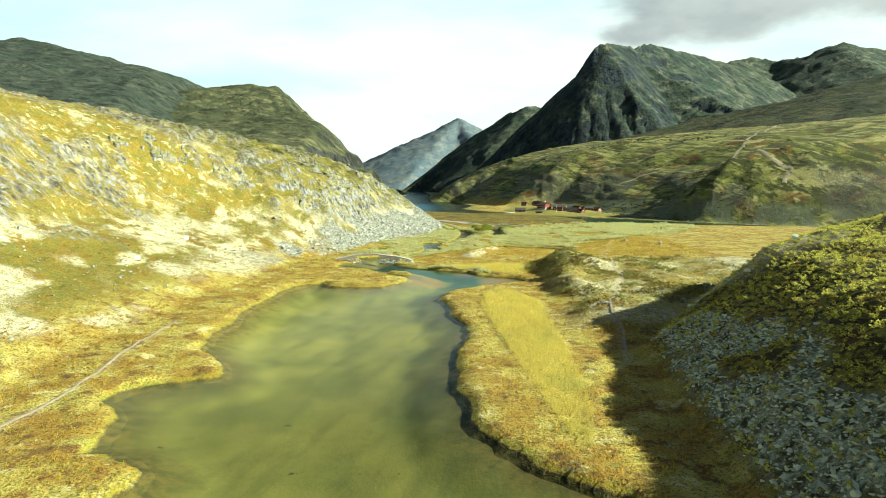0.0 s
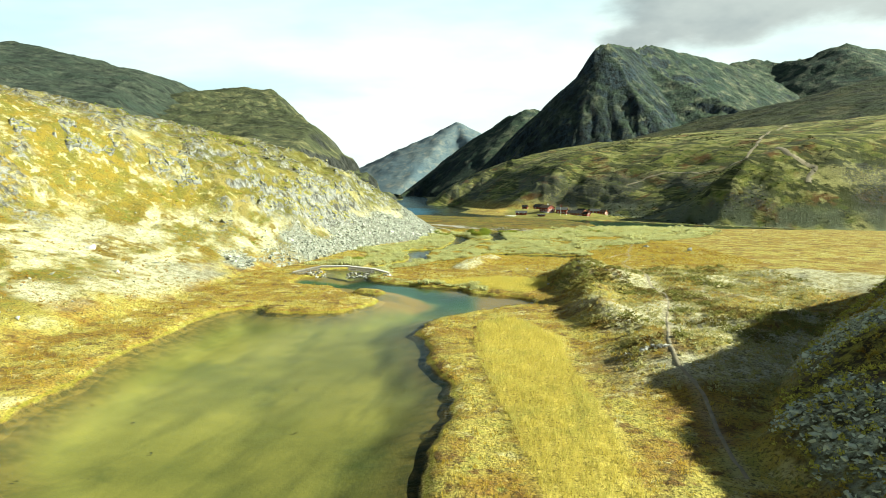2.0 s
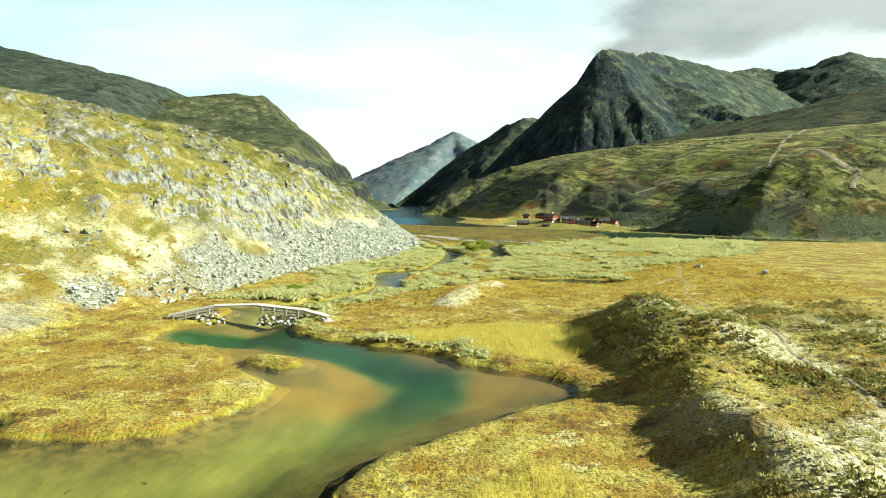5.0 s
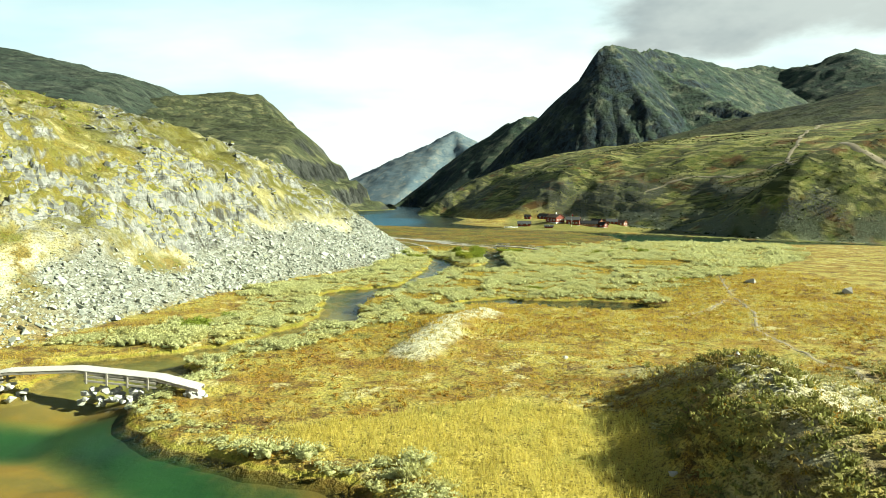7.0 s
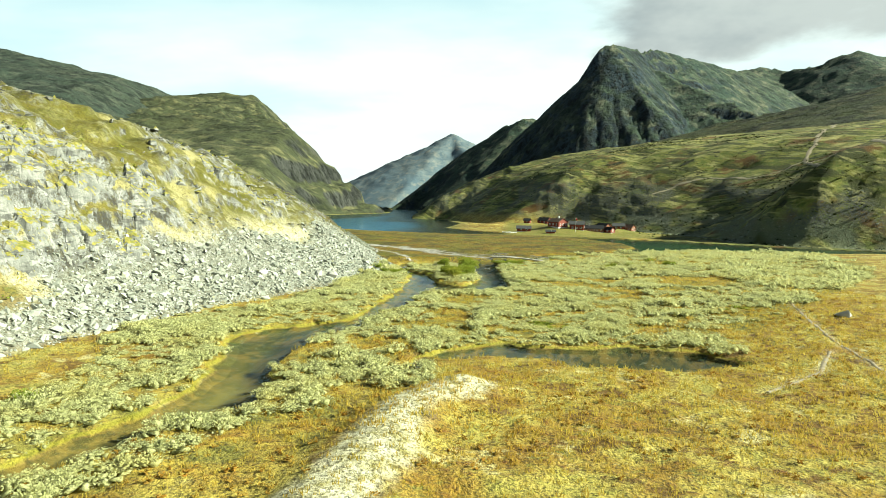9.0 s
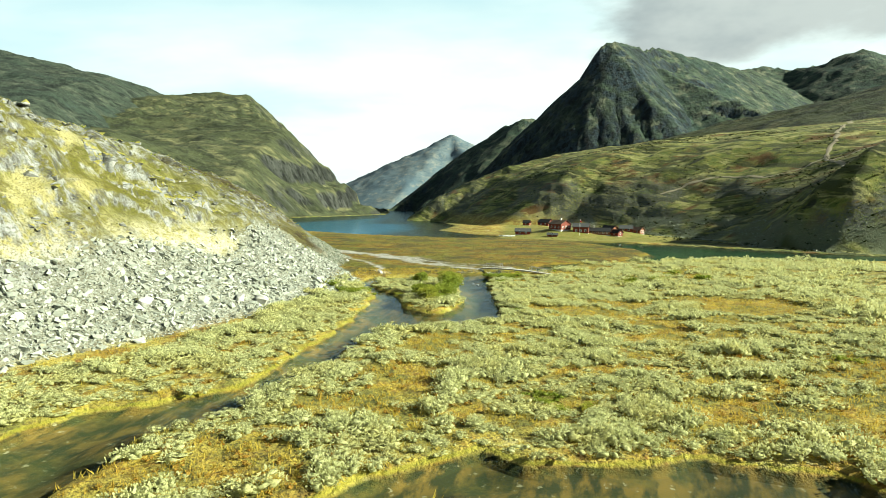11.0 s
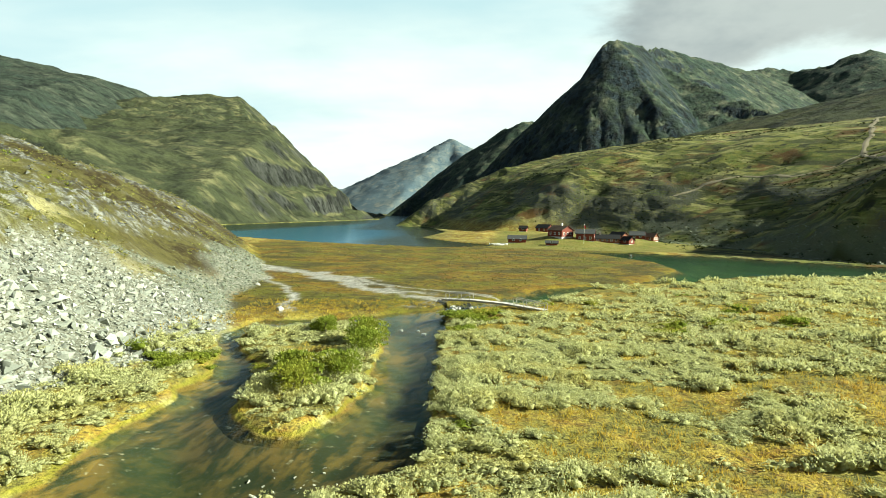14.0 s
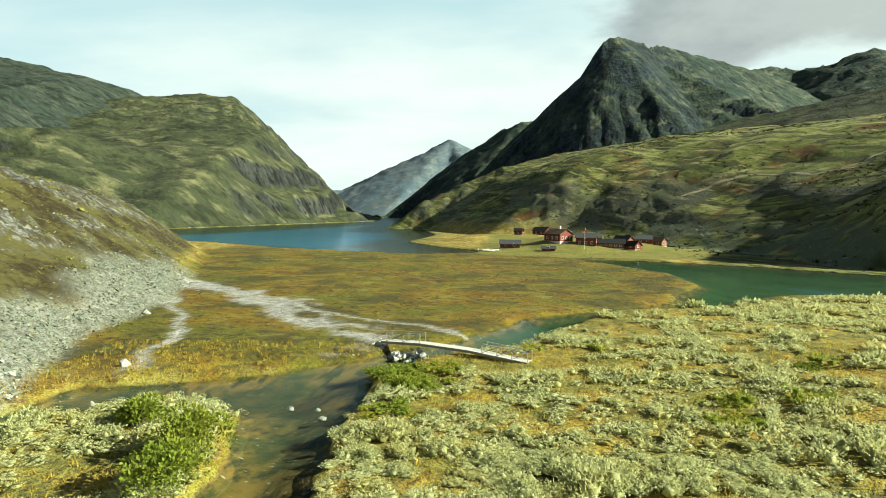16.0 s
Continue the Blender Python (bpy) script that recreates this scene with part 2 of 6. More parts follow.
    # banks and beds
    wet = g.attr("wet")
    moss = g.ramp(g.maths("ABSOLUTE", g.maths("ADD", wet, 0.10), 0.0), 0.28, 0.08)
    col = g.mix(g.maths("MULTIPLY", moss, g.ramp(g.attr("far"), 0.0, 1.0, 0.5, 0.10)), col, (0.20, 0.20, 0.012))
    shoal = g.mix(g.ramp(n1, 0.42, 0.58), (0.15, 0.105, 0.026), (0.06, 0.050, 0.014))
    silt = g.mix(g.ramp(g.noise(9, 4, 0.55), 0.38, 0.66), (0.20, 0.182, 0.042), (0.125, 0.124, 0.028))
    silt = g.mix(g.ramp(g.streaks(3.0, 3.5, 80), 0.48, 0.66, 0.0, 0.55), silt, (0.075, 0.082, 0.020))
    silt = g.mix(g.ramp(g.noise(12, 5, 0.66), 0.60, 0.72, 0.0, 0.6), silt, (0.035, 0.060, 0.018))
    silt = g.mix(g.ramp(g.noise(1.7, 3, 0.6), 0.68, 0.74), silt, (0.020, 0.024, 0.008))
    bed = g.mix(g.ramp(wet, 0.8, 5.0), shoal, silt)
    shoals = g.mix(g.ramp(n6, 0.46, 0.60), (0.19, 0.115, 0.020), (0.12, 0.088, 0.02))
    bed = g.mix(g.maths("MULTIPLY", g.attr("sand"), g.ramp(g.attr("deep"), 0.1, 0.6, 0.9, 0.0)), bed, shoals)
    weed = g.mix(g.ramp(g.streaks(1.0, 2.6, 75), 0.42, 0.58), (0.14, 0.092, 0.020), (0.022, 0.026, 0.008))
    weed = g.mix(g.ramp(n6, 0.46, 0.60), weed, g.mix(g.ramp(n1, 0.46, 0.58), (0.026, 0.036, 0.010), (0.075, 0.066, 0.015)))
    weed = g.mix(g.ramp(g.noise(0.6, 3, 0.6), 0.64, 0.72), weed, (0.26, 0.24, 0.16))
    # away from the bank the bed darkens to stand for light lost in depth
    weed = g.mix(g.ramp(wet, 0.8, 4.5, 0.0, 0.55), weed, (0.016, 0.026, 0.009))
    bed = g.mix(g.attr("pool"), weed, bed)
    bed = g.mix(g.maths("MULTIPLY", g.attr("south"), 0.45), bed, (0.03, 0.036, 0.010))
    # green of the deep water, put into the bed colour
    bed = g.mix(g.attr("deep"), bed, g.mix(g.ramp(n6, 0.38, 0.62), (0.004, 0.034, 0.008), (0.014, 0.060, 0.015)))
    # the open lake's blue is likewise carried by its bed colour
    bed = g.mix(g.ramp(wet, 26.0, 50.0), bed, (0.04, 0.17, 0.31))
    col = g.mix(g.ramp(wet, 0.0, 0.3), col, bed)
    bump = g.maths("ADD", n1, g.maths("MULTIPLY", n03, 0.45))
    bump = g.maths("ADD", bump, g.maths("MULTIPLY", n6, g.ramp(g.attr("bench"), 0.0, 1.0, 0.5, 1.6)))
    bump = g.maths("MULTIPLY", bump, g.ramp(wet, 0.2, 1.2, 1.0, 0.12))
    return g.done(col, 0.95, bump, 1.0, 0.45)


def mountain_material(name, green_a, green_b, pale, rock_a, rock_b, edge, mottle=0.38, relief=6.0):
    g = Nodes(name)
    n200, n30, n6 = g.noise(170, 5, 0.6), g.noise(26, 6, 0.68), g.noise(7, 4, 0.68)
    streak = g.noise(34, 6, 0.62, squash=(1.0, 1.0, 0.16))
    geo = g.n.new("ShaderNodeNewGeometry")
    sep = g.n.new("ShaderNodeSeparateXYZ")
    g.l.new(geo.outputs["Normal"], sep.inputs[0])
    green = g.mix(g.ramp(n200, 0.38, 0.62), green_a, green_b)
    green = g.mix(g.ramp(n30, 0.48, 0.60), green, tuple(mottle * v for v in green_a))
    green = g.mix(g.ramp(streak, 0.52, 0.66), green, pale)
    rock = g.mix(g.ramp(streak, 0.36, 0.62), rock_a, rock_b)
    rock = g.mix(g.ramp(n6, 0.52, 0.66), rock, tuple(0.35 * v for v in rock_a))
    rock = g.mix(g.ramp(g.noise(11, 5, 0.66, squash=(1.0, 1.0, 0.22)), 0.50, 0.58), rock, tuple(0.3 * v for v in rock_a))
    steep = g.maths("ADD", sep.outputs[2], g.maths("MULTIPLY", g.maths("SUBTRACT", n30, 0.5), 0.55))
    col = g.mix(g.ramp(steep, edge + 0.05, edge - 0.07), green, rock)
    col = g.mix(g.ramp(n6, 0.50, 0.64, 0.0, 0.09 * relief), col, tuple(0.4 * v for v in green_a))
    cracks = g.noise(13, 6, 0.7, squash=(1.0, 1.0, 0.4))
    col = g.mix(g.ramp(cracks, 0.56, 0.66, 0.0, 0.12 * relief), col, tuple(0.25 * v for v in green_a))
    bump = g.maths("ADD", n30, g.maths("ADD", g.maths("MULTIPLY", n6, 0.45), g.maths("MULTIPLY", cracks, 0.9)))
    return g.done(col, 0.95, bump, 1.0, relief)


def water_material():
    g = Nodes("river_water")
    ripple = g.maths("ADD", g.maths("MULTIPLY", g.noise(0.9, 2, 0.5, squash=(1.0, 1.8, 1.0)), 0.5), g.maths("MULTIPLY", g.noise(4.0, 3, 0.55), 2.0))
    b = g.n.new("ShaderNodeBump")
    b.inputs["Strength"].default_value, b.inputs["Distance"].default_value = 0.12, 0.05
    g.l.new(ripple, b.inputs["Height"])
    clear = g.put("ShaderNodeBsdfTransparent", Color=(0.92, 0.95, 0.84, 1))
    gloss = g.put("ShaderNodeBsdfGlossy", Color=(0.38, 0.50, 0.58, 1), Roughness=0.10)
    fres = g.put("ShaderNodeFresnel", IOR=1.09)
    g.l.new(b.outputs[0], gloss.inputs["Normal"]); g.l.new(b.outputs[0], fres.inputs["Normal"])
    m = g.n.new("ShaderNodeMixShader")
    g.l.new(fres.outputs[0], m.inputs[0]); g.l.new(clear.outputs[0], m.inputs[1]); g.l.new(gloss.outputs[0], m.inputs[2])
    g.l.new(m.outputs[0], g.out.inputs[0])
    return g.mat


def leaf_material(name, a, b, c, through=0.35):
    """Foliage that varies from leaf to leaf and from plant to plant."""
    g = Nodes(name)
    isl = g.n.new("ShaderNodeNewGeometry").outputs["Random Per Island"]
    obj = g.n.new("ShaderNodeObjectInfo").outputs["Random"]
    col = g.mix(isl, a, b)
    col = g.mix(g.maths("MULTIPLY", g.ramp(g.noise(4.5, 3), 0.48, 0.70), 0.75), col, c)
    col = g.mix(g.maths("MULTIPLY", obj, 0.25), col, b)
    fine = g.noise(0.10, 3, 0.7)
    col = g.mix(g.ramp(fine, 0.44, 0.66, 0.0, 0.45), col, tuple(0.35 * v for v in b))
    bp = g.n.new("ShaderNodeBump"); bp.inputs["Strength"].default_value, bp.inputs["Distance"].default_value = 0.9, 0.08
    g.l.new(fine, bp.inputs["Height"])
    d = g.n.new("ShaderNodeBsdfDiffuse"); g.l.new(bp.outputs[0], d.inputs["Normal"]); tr = g.n.new("ShaderNodeBsdfTranslucent"); m = g.n.new("ShaderNodeMixShader")
    m.inputs[0].default_value = through
    g.l.new(col, d.inputs["Color"]); g.l.new(col, tr.inputs["Color"])
    g.l.new(d.outputs[0], m.inputs[1]); g.l.new(tr.outputs[0], m.inputs[2]); g.l.new(m.outputs[0], g.out.inputs[0])
    return g.mat


def stone_material(name, a, b, moss, amount):
    g = Nodes(name)
    isl = g.n.new("ShaderNodeNewGeometry").outputs["Random Per Island"]
    col = g.mix(isl, a, b)
    col = g.mix(g.ramp(g.noise(0.35, 4, 0.65), 0.4, 0.7, 0.0, 0.6), col, b)
    col = g.mix(g.ramp(g.noise(0.9, 4), 0.62 - amount, 0.72 - amount * 0.5), col, moss)
    return g.done(col, 0.92, g.noise(0.12, 4, 0.7), 0.6, 0.05)


def crag_material():
    """Grey bedrock, streaked and lichened, with moss where it lies flat."""
    g = Nodes("crag_stone")
    geo = g.n.new("ShaderNodeNewGeometry")
    sep = g.n.new("ShaderNodeSeparateXYZ")
    g.l.new(geo.outputs["True Normal"], sep.inputs[0])
    n2, n05, n01 = g.noise(2.2, 5, 0.62), g.noise(0.55, 5, 0.68), g.noise(0.11, 4, 0.7)
    col = g.mix(g.ramp(n2, 0.38, 0.62), (0.26, 0.26, 0.235), (0.125, 0.128, 0.115))
    col = g.mix(g.ramp(g.noise(0.9, 5, 0.65, squash=(0.35, 0.35, 1.6)), 0.50, 0.60), col, (0.09, 0.09, 0.082))
    col = g.mix(g.ramp(n05, 0.58, 0.70), col, (0.34, 0.335, 0.29))
    col = g.mix(g.ramp(n01, 0.52, 0.64, 0.0, 0.7), col, (0.07, 0.07, 0.062))
    flat = g.maths("ADD", sep.outputs[2], g.maths("MULTIPLY", g.maths("SUBTRACT", n05, 0.5), 0.9))
    flat = g.maths("ADD", flat, g.maths("MULTIPLY", g.maths("SUBTRACT", n2, 0.5), 0.7))
    moss = g.mix(g.ramp(n05, 0.42, 0.58), (0.13, 0.13, 0.018), (0.24, 0.21, 0.055))
    col = g.mix(g.ramp(flat, 0.52, 0.68), col, moss)
    return g.done(col, 0.93, g.maths("ADD", n01, g.maths("MULTIPLY", n05, 1.5)), 0.8, 0.10)


def plank_material(name, a, b, size=0.4, along=(1.0, 6.0, 6.0)):
    g = Nodes(name)
    obj = g.n.new("ShaderNodeObjectInfo").outputs["Random"]
    tc = g.n.new("ShaderNodeTexCoord").outputs["Object"]
    grain = g.noise(size, 5, 0.6, vec=tc, squash=along)
    col = g.mix(grain, a, b)
    col = g.mix(g.maths("MULTIPLY", obj, 0.4), col, b)
    return g.done(col, 0.8, grain, 0.4, 0.01)


def plain_material(name, col, rough=0.7, metallic=0.0):
    g = Nodes(name)
    dark = tuple(0.7 * v for v in col)
    return g.done(g.mix(g.ramp(g.noise(0.6, 4), 0.35, 0.7), col, dark), rough, metallic=metallic)


M_GROUND, M_WATER = ground_material(), water_material()
M_MOUNTAIN = mountain_material("mountain_slope", (0.038, 0.047, 0.019), (0.056, 0.062, 0.027), (0.14, 0.135, 0.062), (0.010, 0.012, 0.010), (0.050, 0.053, 0.045), 0.70, 0.5, 5.0)
# darker bluish base colours carry cloud shade over this ridge
M_RIDGE = mountain_material("ridge_slope", (0.026, 0.040, 0.028), (0.042, 0.054, 0.036), (0.07, 0.08, 0.055), (0.022, 0.038, 0.042), (0.07, 0.08, 0.082), 0.70)
# blue in these base colours stands for haze over the distance
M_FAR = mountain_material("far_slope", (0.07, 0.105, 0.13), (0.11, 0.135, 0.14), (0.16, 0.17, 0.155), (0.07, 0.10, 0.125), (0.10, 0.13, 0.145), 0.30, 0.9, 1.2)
# dark bluish base colours stand for cloud shade and haze on these mountains
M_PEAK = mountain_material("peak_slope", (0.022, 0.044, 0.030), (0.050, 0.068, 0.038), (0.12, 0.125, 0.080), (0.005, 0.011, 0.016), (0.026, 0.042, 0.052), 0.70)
M_SHOULDER = mountain_material("shoulder_heath", (0.022, 0.034, 0.009), (0.042, 0.046, 0.012), (0.075, 0.070, 0.028), (0.02, 0.022, 0.014), (0.05, 0.05, 0.036), 0.5)
M_WILLOW = leaf_material("willow_leaves", (0.64, 0.63, 0.33), (0.47, 0.48, 0.22), (0.54, 0.47, 0.15), 0.4)
M_GREEN = leaf_material("green_leaves", (0.30, 0.35, 0.055), (0.20, 0.25, 0.04), (0.42, 0.38, 0.06), 0.45)
M_SEDGE = leaf_material("sedge_blades", (0.60, 0.45, 0.09), (0.42, 0.33, 0.06), (0.42, 0.22, 0.03), 0.45)
M_REED = leaf_material("reed_blades", (0.68, 0.56, 0.14), (0.56, 0.48, 0.12), (0.36, 0.41, 0.14), 0.5)
M_HEATHER = leaf_material("heather_sprigs", (0.32, 0.32, 0.10), (0.17, 0.17, 0.055), (0.17, 0.075, 0.025), 0.25)
M_JUNIPER = leaf_material("juniper_sprigs", (0.028, 0.040, 0.010), (0.012, 0.020, 0.006), (0.06, 0.055, 0.012), 0.1)
M_RUST = leaf_material("rusty_dwarf_birch", (0.38, 0.18, 0.03), (0.28, 0.19, 0.04), (0.46, 0.33, 0.07), 0.3)
M_CREAM = leaf_material("pale_dwarf_willow", (0.60, 0.56, 0.30), (0.38, 0.36, 0.14), (0.20, 0.18, 0.05), 0.3)
M_HILLHEATH = leaf_material("hillside_heath", (0.78, 0.76, 0.18), (0.36, 0.35, 0.07), (0.20, 0.08, 0.025), 0.35)
M_BARK = plank_material("willow_bark", (0.13, 0.10, 0.07), (0.07, 0.055, 0.04))
M_SCREE = stone_material("scree_stone", (0.41, 0.42, 0.36), (0.20, 0.21, 0.175), (0.28, 0.27, 0.14), 0.0)
M_CRAG = crag_material()
M_DARKSTONE = stone_material("lichened_stone", (0.68, 0.73, 0.58), (0.36, 0.41, 0.32), (0.24, 0.20, 0.07), 0.0)
M_PALESTONE = stone_material("pale_boulder", (0.50, 0.49, 0.44), (0.32, 0.31, 0.28), (0.30, 0.28, 0.16), -0.05)
M_GREENSTONE = stone_material("grey_green_stone", (0.24, 0.26, 0.20), (0.11, 0.12, 0.09), (0.13, 0.115, 0.03), 0.06)
M_DECK = plank_material("weathered_planks", (0.52, 0.50, 0.46), (0.34, 0.32, 0.29))
M_BEAM = plank_material("weathered_beam", (0.36, 0.33, 0.28), (0.20, 0.18, 0.15))
M_REDWALL = plank_material("red_stained_boards", (0.22, 0.055, 0.036), (0.12, 0.03, 0.02), 0.3, (6.0, 6.0, 0.6))
M_BROWNWALL = plank_material("brown_stained_boards", (0.26, 0.105, 0.055), (0.15, 0.06, 0.034), 0.3, (6.0, 6.0, 0.6))
M_ROOF = plain_material("dark_slate_roof", (0.016, 0.017, 0.018), 0.85)
M_GREYROOF = plain_material("grey_slate_roof", (0.06, 0.062, 0.062), 0.85)
M_BROWNROOF = plain_material("brown_turf_roof", (0.10, 0.068, 0.048), 0.9)
M_WHITE = plain_material("white_paint", (0.78, 0.78, 0.75), 0.6)
M_PLASTER = plain_material("whitewashed_stone", (0.68, 0.67, 0.62), 0.9)
M_GLASS = plain_material("window_glass", (0.03, 0.035, 0.04), 0.08)
M_STEEL = plain_material("galvanised_rail", (0.55, 0.56, 0.57), 0.45, 0.8)
M_DIRT = plain_material("worn_path_gravel", (0.32, 0.27, 0.18), 0.95)
M_FLAG = plain_material("red_flag_cloth", (0.55, 0.02, 0.03), 0.8)

# ---- landform ----
def lattice(ix, iy, s):
    h = (ix * 73856093) ^ (iy * 19349663) ^ (s * 83492791)
    h = (h ^ ((h & 0xffffffff) >> 13)) * 1274126177
    h = (h ^ ((h & 0xffffffff) >> 16)) & 0xffff
    return h / 65535.0


def vnoise(x, y, s=0):
    """Smooth lattice noise, -1 to 1."""
    x, y = np.asarray(x, float), np.asarray(y, float)
    fx, fy = np.floor(x), np.floor(y)
    ix, iy = fx.astype(np.int64), fy.astype(np.int64)
    u, v = x - fx, y - fy
    u, v = u * u * u * (u * (u * 6 - 15) + 10), v * v * v * (v * (v * 6 - 15) + 10)
    a, b = lattice(ix, iy, s), lattice(ix + 1, iy, s)
    c, d = lattice(ix, iy + 1, s), lattice(ix + 1, iy + 1, s)
    return (a + (b - a) * u + (c - a) * v + (a - b - c + d) * u * v) * 2 - 1


def fbm(x, y, size, octaves=4, s=0, gain=0.5, ridged=False):
    x, y = np.asarray(x, float) / size, np.asarray(y, float) / size
    total, amp, norm = 0.0, 1.0, 0.0
    for k in range(octaves):
        n = vnoise(x, y, s + 17 * k)
        total, norm = total + amp * ((1 - 2 * np.abs(n)) if ridged else n), norm + amp
        x, y, amp = 1.6 * x + 1.2 * y + 5.3, 1.6 * y - 1.2 * x - 3.1, amp * gain
    return total / norm


def step(a, b, v):
    u = np.clip((np.asarray(v, float) - a) / (b - a), 0, 1)
    return u * u * (3 - 2 * u)


def inside_distance(x, y, ring):
    """Signed distance to a closed ring, positive inside."""
    x, y = np.asarray(x, float), np.asarray(y, float)
    best, wind = np.full(x.shape, 1e12), np.zeros(x.shape, bool)
    for (x0, y0), (x1, y1) in zip(ring, ring[1:] + ring[:1]):
        ex, ey = x1 - x0, y1 - y0
        u = np.clip(((x - x0) * ex + (y - y0) * ey) / max(ex * ex + ey * ey, 1e-9), 0, 1)
        best = np.minimum(best, (x - x0 - u * ex) ** 2 + (y - y0 - u * ey) ** 2)
        if y0 != y1:
            wind ^= ((y0 > y) != (y1 > y)) & (x < x0 + (y - y0) * ex / ey)
    return np.where(wind, 1, -1) * np.sqrt(best)


def line_distance(x, y, pts):
    x, y = np.asarray(x, float), np.asarray(y, float)
    best = np.full(x.shape, 1e12)
    for (x0, y0), (x1, y1) in zip(pts, pts[1:]):
        ex, ey = x1 - x0, y1 - y0
        u = np.clip(((x - x0) * ex + (y - y0) * ey) / max(ex * ex + ey * ey, 1e-9), 0, 1)
        best = np.minimum(best, (x - x0 - u * ex) ** 2 + (y - y0 - u * ey) ** 2)
    return np.sqrt(best)


# banks of the river, from below the first pool up to the lake's outlet
WEST_LOWER = [(-20, -90), (-22, 20), (-22.1, 39.7), (-22.5, 43), (-26, 45.8), (-28, 46.4), (-30, 53.8), (-34, 57.8), (-33.5, 61.8), (-29.7, 64.4),
              (-26, 67.4), (-27.3, 70.6), (-32.3, 78.2), (-35, 96), (-35.2, 106), (-35.2, 125.4), (-32.9, 130.4), (-29.5, 133), (-27.1, 129.3),
              (-21.9, 129.3), (-16.6, 130.3), (-13.2, 137.7), (-12.8, 142), (-19.2, 148.5), (-22.8, 156), (-31, 157.5), (-32.5, 163), (-31.7, 167.9), (-28, 170)]
WEST_UPPER = [(-29, 174), (-31.1, 181), (-22, 187), (-17.7, 192.6), (-13.7, 201.5), (-13.7, 211), (-15, 218), (-17.8, 227), (-15, 234), (-6.5, 241),
              (-5, 252), (-4, 260), (-2.8, 274.6), (-2.6, 294.6), (-4, 302), (-8.5, 314), (-8.6, 318.5), (-7, 324), (-2.3, 326), (5.6, 329), (14.2, 336), (17.3, 341)]
BAY = [(25.6, 348.3), (34.2, 364.8), (49, 375.4), (60.8, 383.9), (66.6, 396.9), (76.3, 413.6), (78.8, 440.9), (70.2, 467), (62, 489), (76, 493), (98, 485),
       (120.6, 467), (150, 438), (190, 420), (200, 405), (150, 400), (105, 398), (83.6, 395), (67, 378), (48, 372), (43, 363), (36.7, 353.5), (30.8, 343.7), (26.8, 341.7)]
EAST_UPPER = [(22.5, 338), (17.5, 330), (17.3, 322), (16.8, 313.7), (18, 310), (17.3, 301), (18, 291), (17, 279), (15.5, 275), (11, 271.5), (6.6, 268.5), (2, 266.5),
              (0.5, 259), (-0.5, 250), (-3, 242), (-5, 235), (-8.6, 229), (-9.3, 216.5), (-7.2, 210.7), (-7.5, 205), (-10.9, 199.2), (-13.4, 194.7), (-15.5, 190.5), (-18.2, 187), (-19.8, 181.2), (-17, 176)]
EAST_LOWER = [(-18, 170), (-16.3, 165.5), (-12.3, 161.5), (-8, 160), (1.4, 156.5), (4.1, 151.6), (10, 149.7), (14.2, 145), (12.6, 141), (4.1, 133.5), (-3, 125.6), (-4.1, 118.3),
              (-2.1, 110.1), (-0.8, 102), (0.7, 95.4), (1.2, 88.3), (-0.5, 79), (0.1, 69.5), (0.5, 63.8), (1.9, 54.8), (3.7, 50.2), (8, 45.2), (12, 42), (16, 36), (18, 20), (18, -90)]
RIVER = WEST_LOWER + WEST_UPPER + BAY + EAST_UPPER + EAST_LOWER
ISLAND = [(-5.6, 313), (-2, 304), (0.5, 300), (3.3, 286), (6, 282), (9.3, 281.6), (10.8, 286), (11.7, 292), (11, 307), (9, 318), (2, 321), (-3, 317)]
ISLET = [(-17.5, 150.5), (-16.6, 153), (-13, 152.5), (-12, 150), (-13.5, 148.3)]
POOL = [(3.5, 214), (6, 219), (12, 222.5), (17, 221), (19, 218.5), (25, 217.5), (29, 217), (37.5, 222), (34, 226.5), (27, 228.5), (17, 226), (13, 229), (8.4, 226), (4, 220)]
SEEP = [(0.2, 331.2), (2.6, 330.6), (5.6, 334.4), (4.6, 336.2), (2.2, 333.4)]
LAKE = [(-89, 564), (-47, 528), (-17, 516), (10, 502), (30, 518), (32, 538), (16, 561), (-4, 608), (0, 640), (6, 720), (-14, 862), (-49, 885), (-63, 1065), (-92, 1600),
        (-150, 2300), (-230, 2300), (-160, 1700), (-128, 1330), (-175, 990), (-201, 778), (-230, 690), (-160, 610)]
UPLAND = [(-63, 1075), (-49, 895), (-12, 872), (14, 770), (40, 695), (86, 670), (120, 622), (142, 550), (146, 500), (142, 472), (156, 446), (200, 425), (300, 385),
          (500, 330), (1000, 250), (2600, 200), (2600, 3000), (-60, 3000)]
TRAIL = [(60, 262), (49.5, 227), (46.5, 213), (41.5, 200.7), (41, 185), (38, 168), (34.2, 151), (33.5, 140), (32.2, 133), (28.5, 121), (26.4, 113), (23.5, 104), (22, 97), (21.9, 90), (20.5, 81), (19.6, 75.5)]
TRAIL_SIDE = [(33.9, 210.4), (42, 217.4), (47.2, 225)]
TRAIL_WEST = [(-37, 30), (-36.9, 50.7), (-37.2, 57.9), (-37.4, 64.1), (-39, 72), (-41, 90)]
REEDS_A = [(4.1, 122), (8.6, 126.5), (13.3, 114.2), (12.5, 102), (13, 85), (12, 60), (10, 50), (8.5, 60), (6.5, 80), (4.8, 97), (3.5, 109.4)]
REEDS_B = [(-5, 164), (3, 168), (9, 171), (17.9, 167), (16.4, 156), (13, 151), (8.5, 153.3), (2.5, 159), (-3.6, 161.5)]
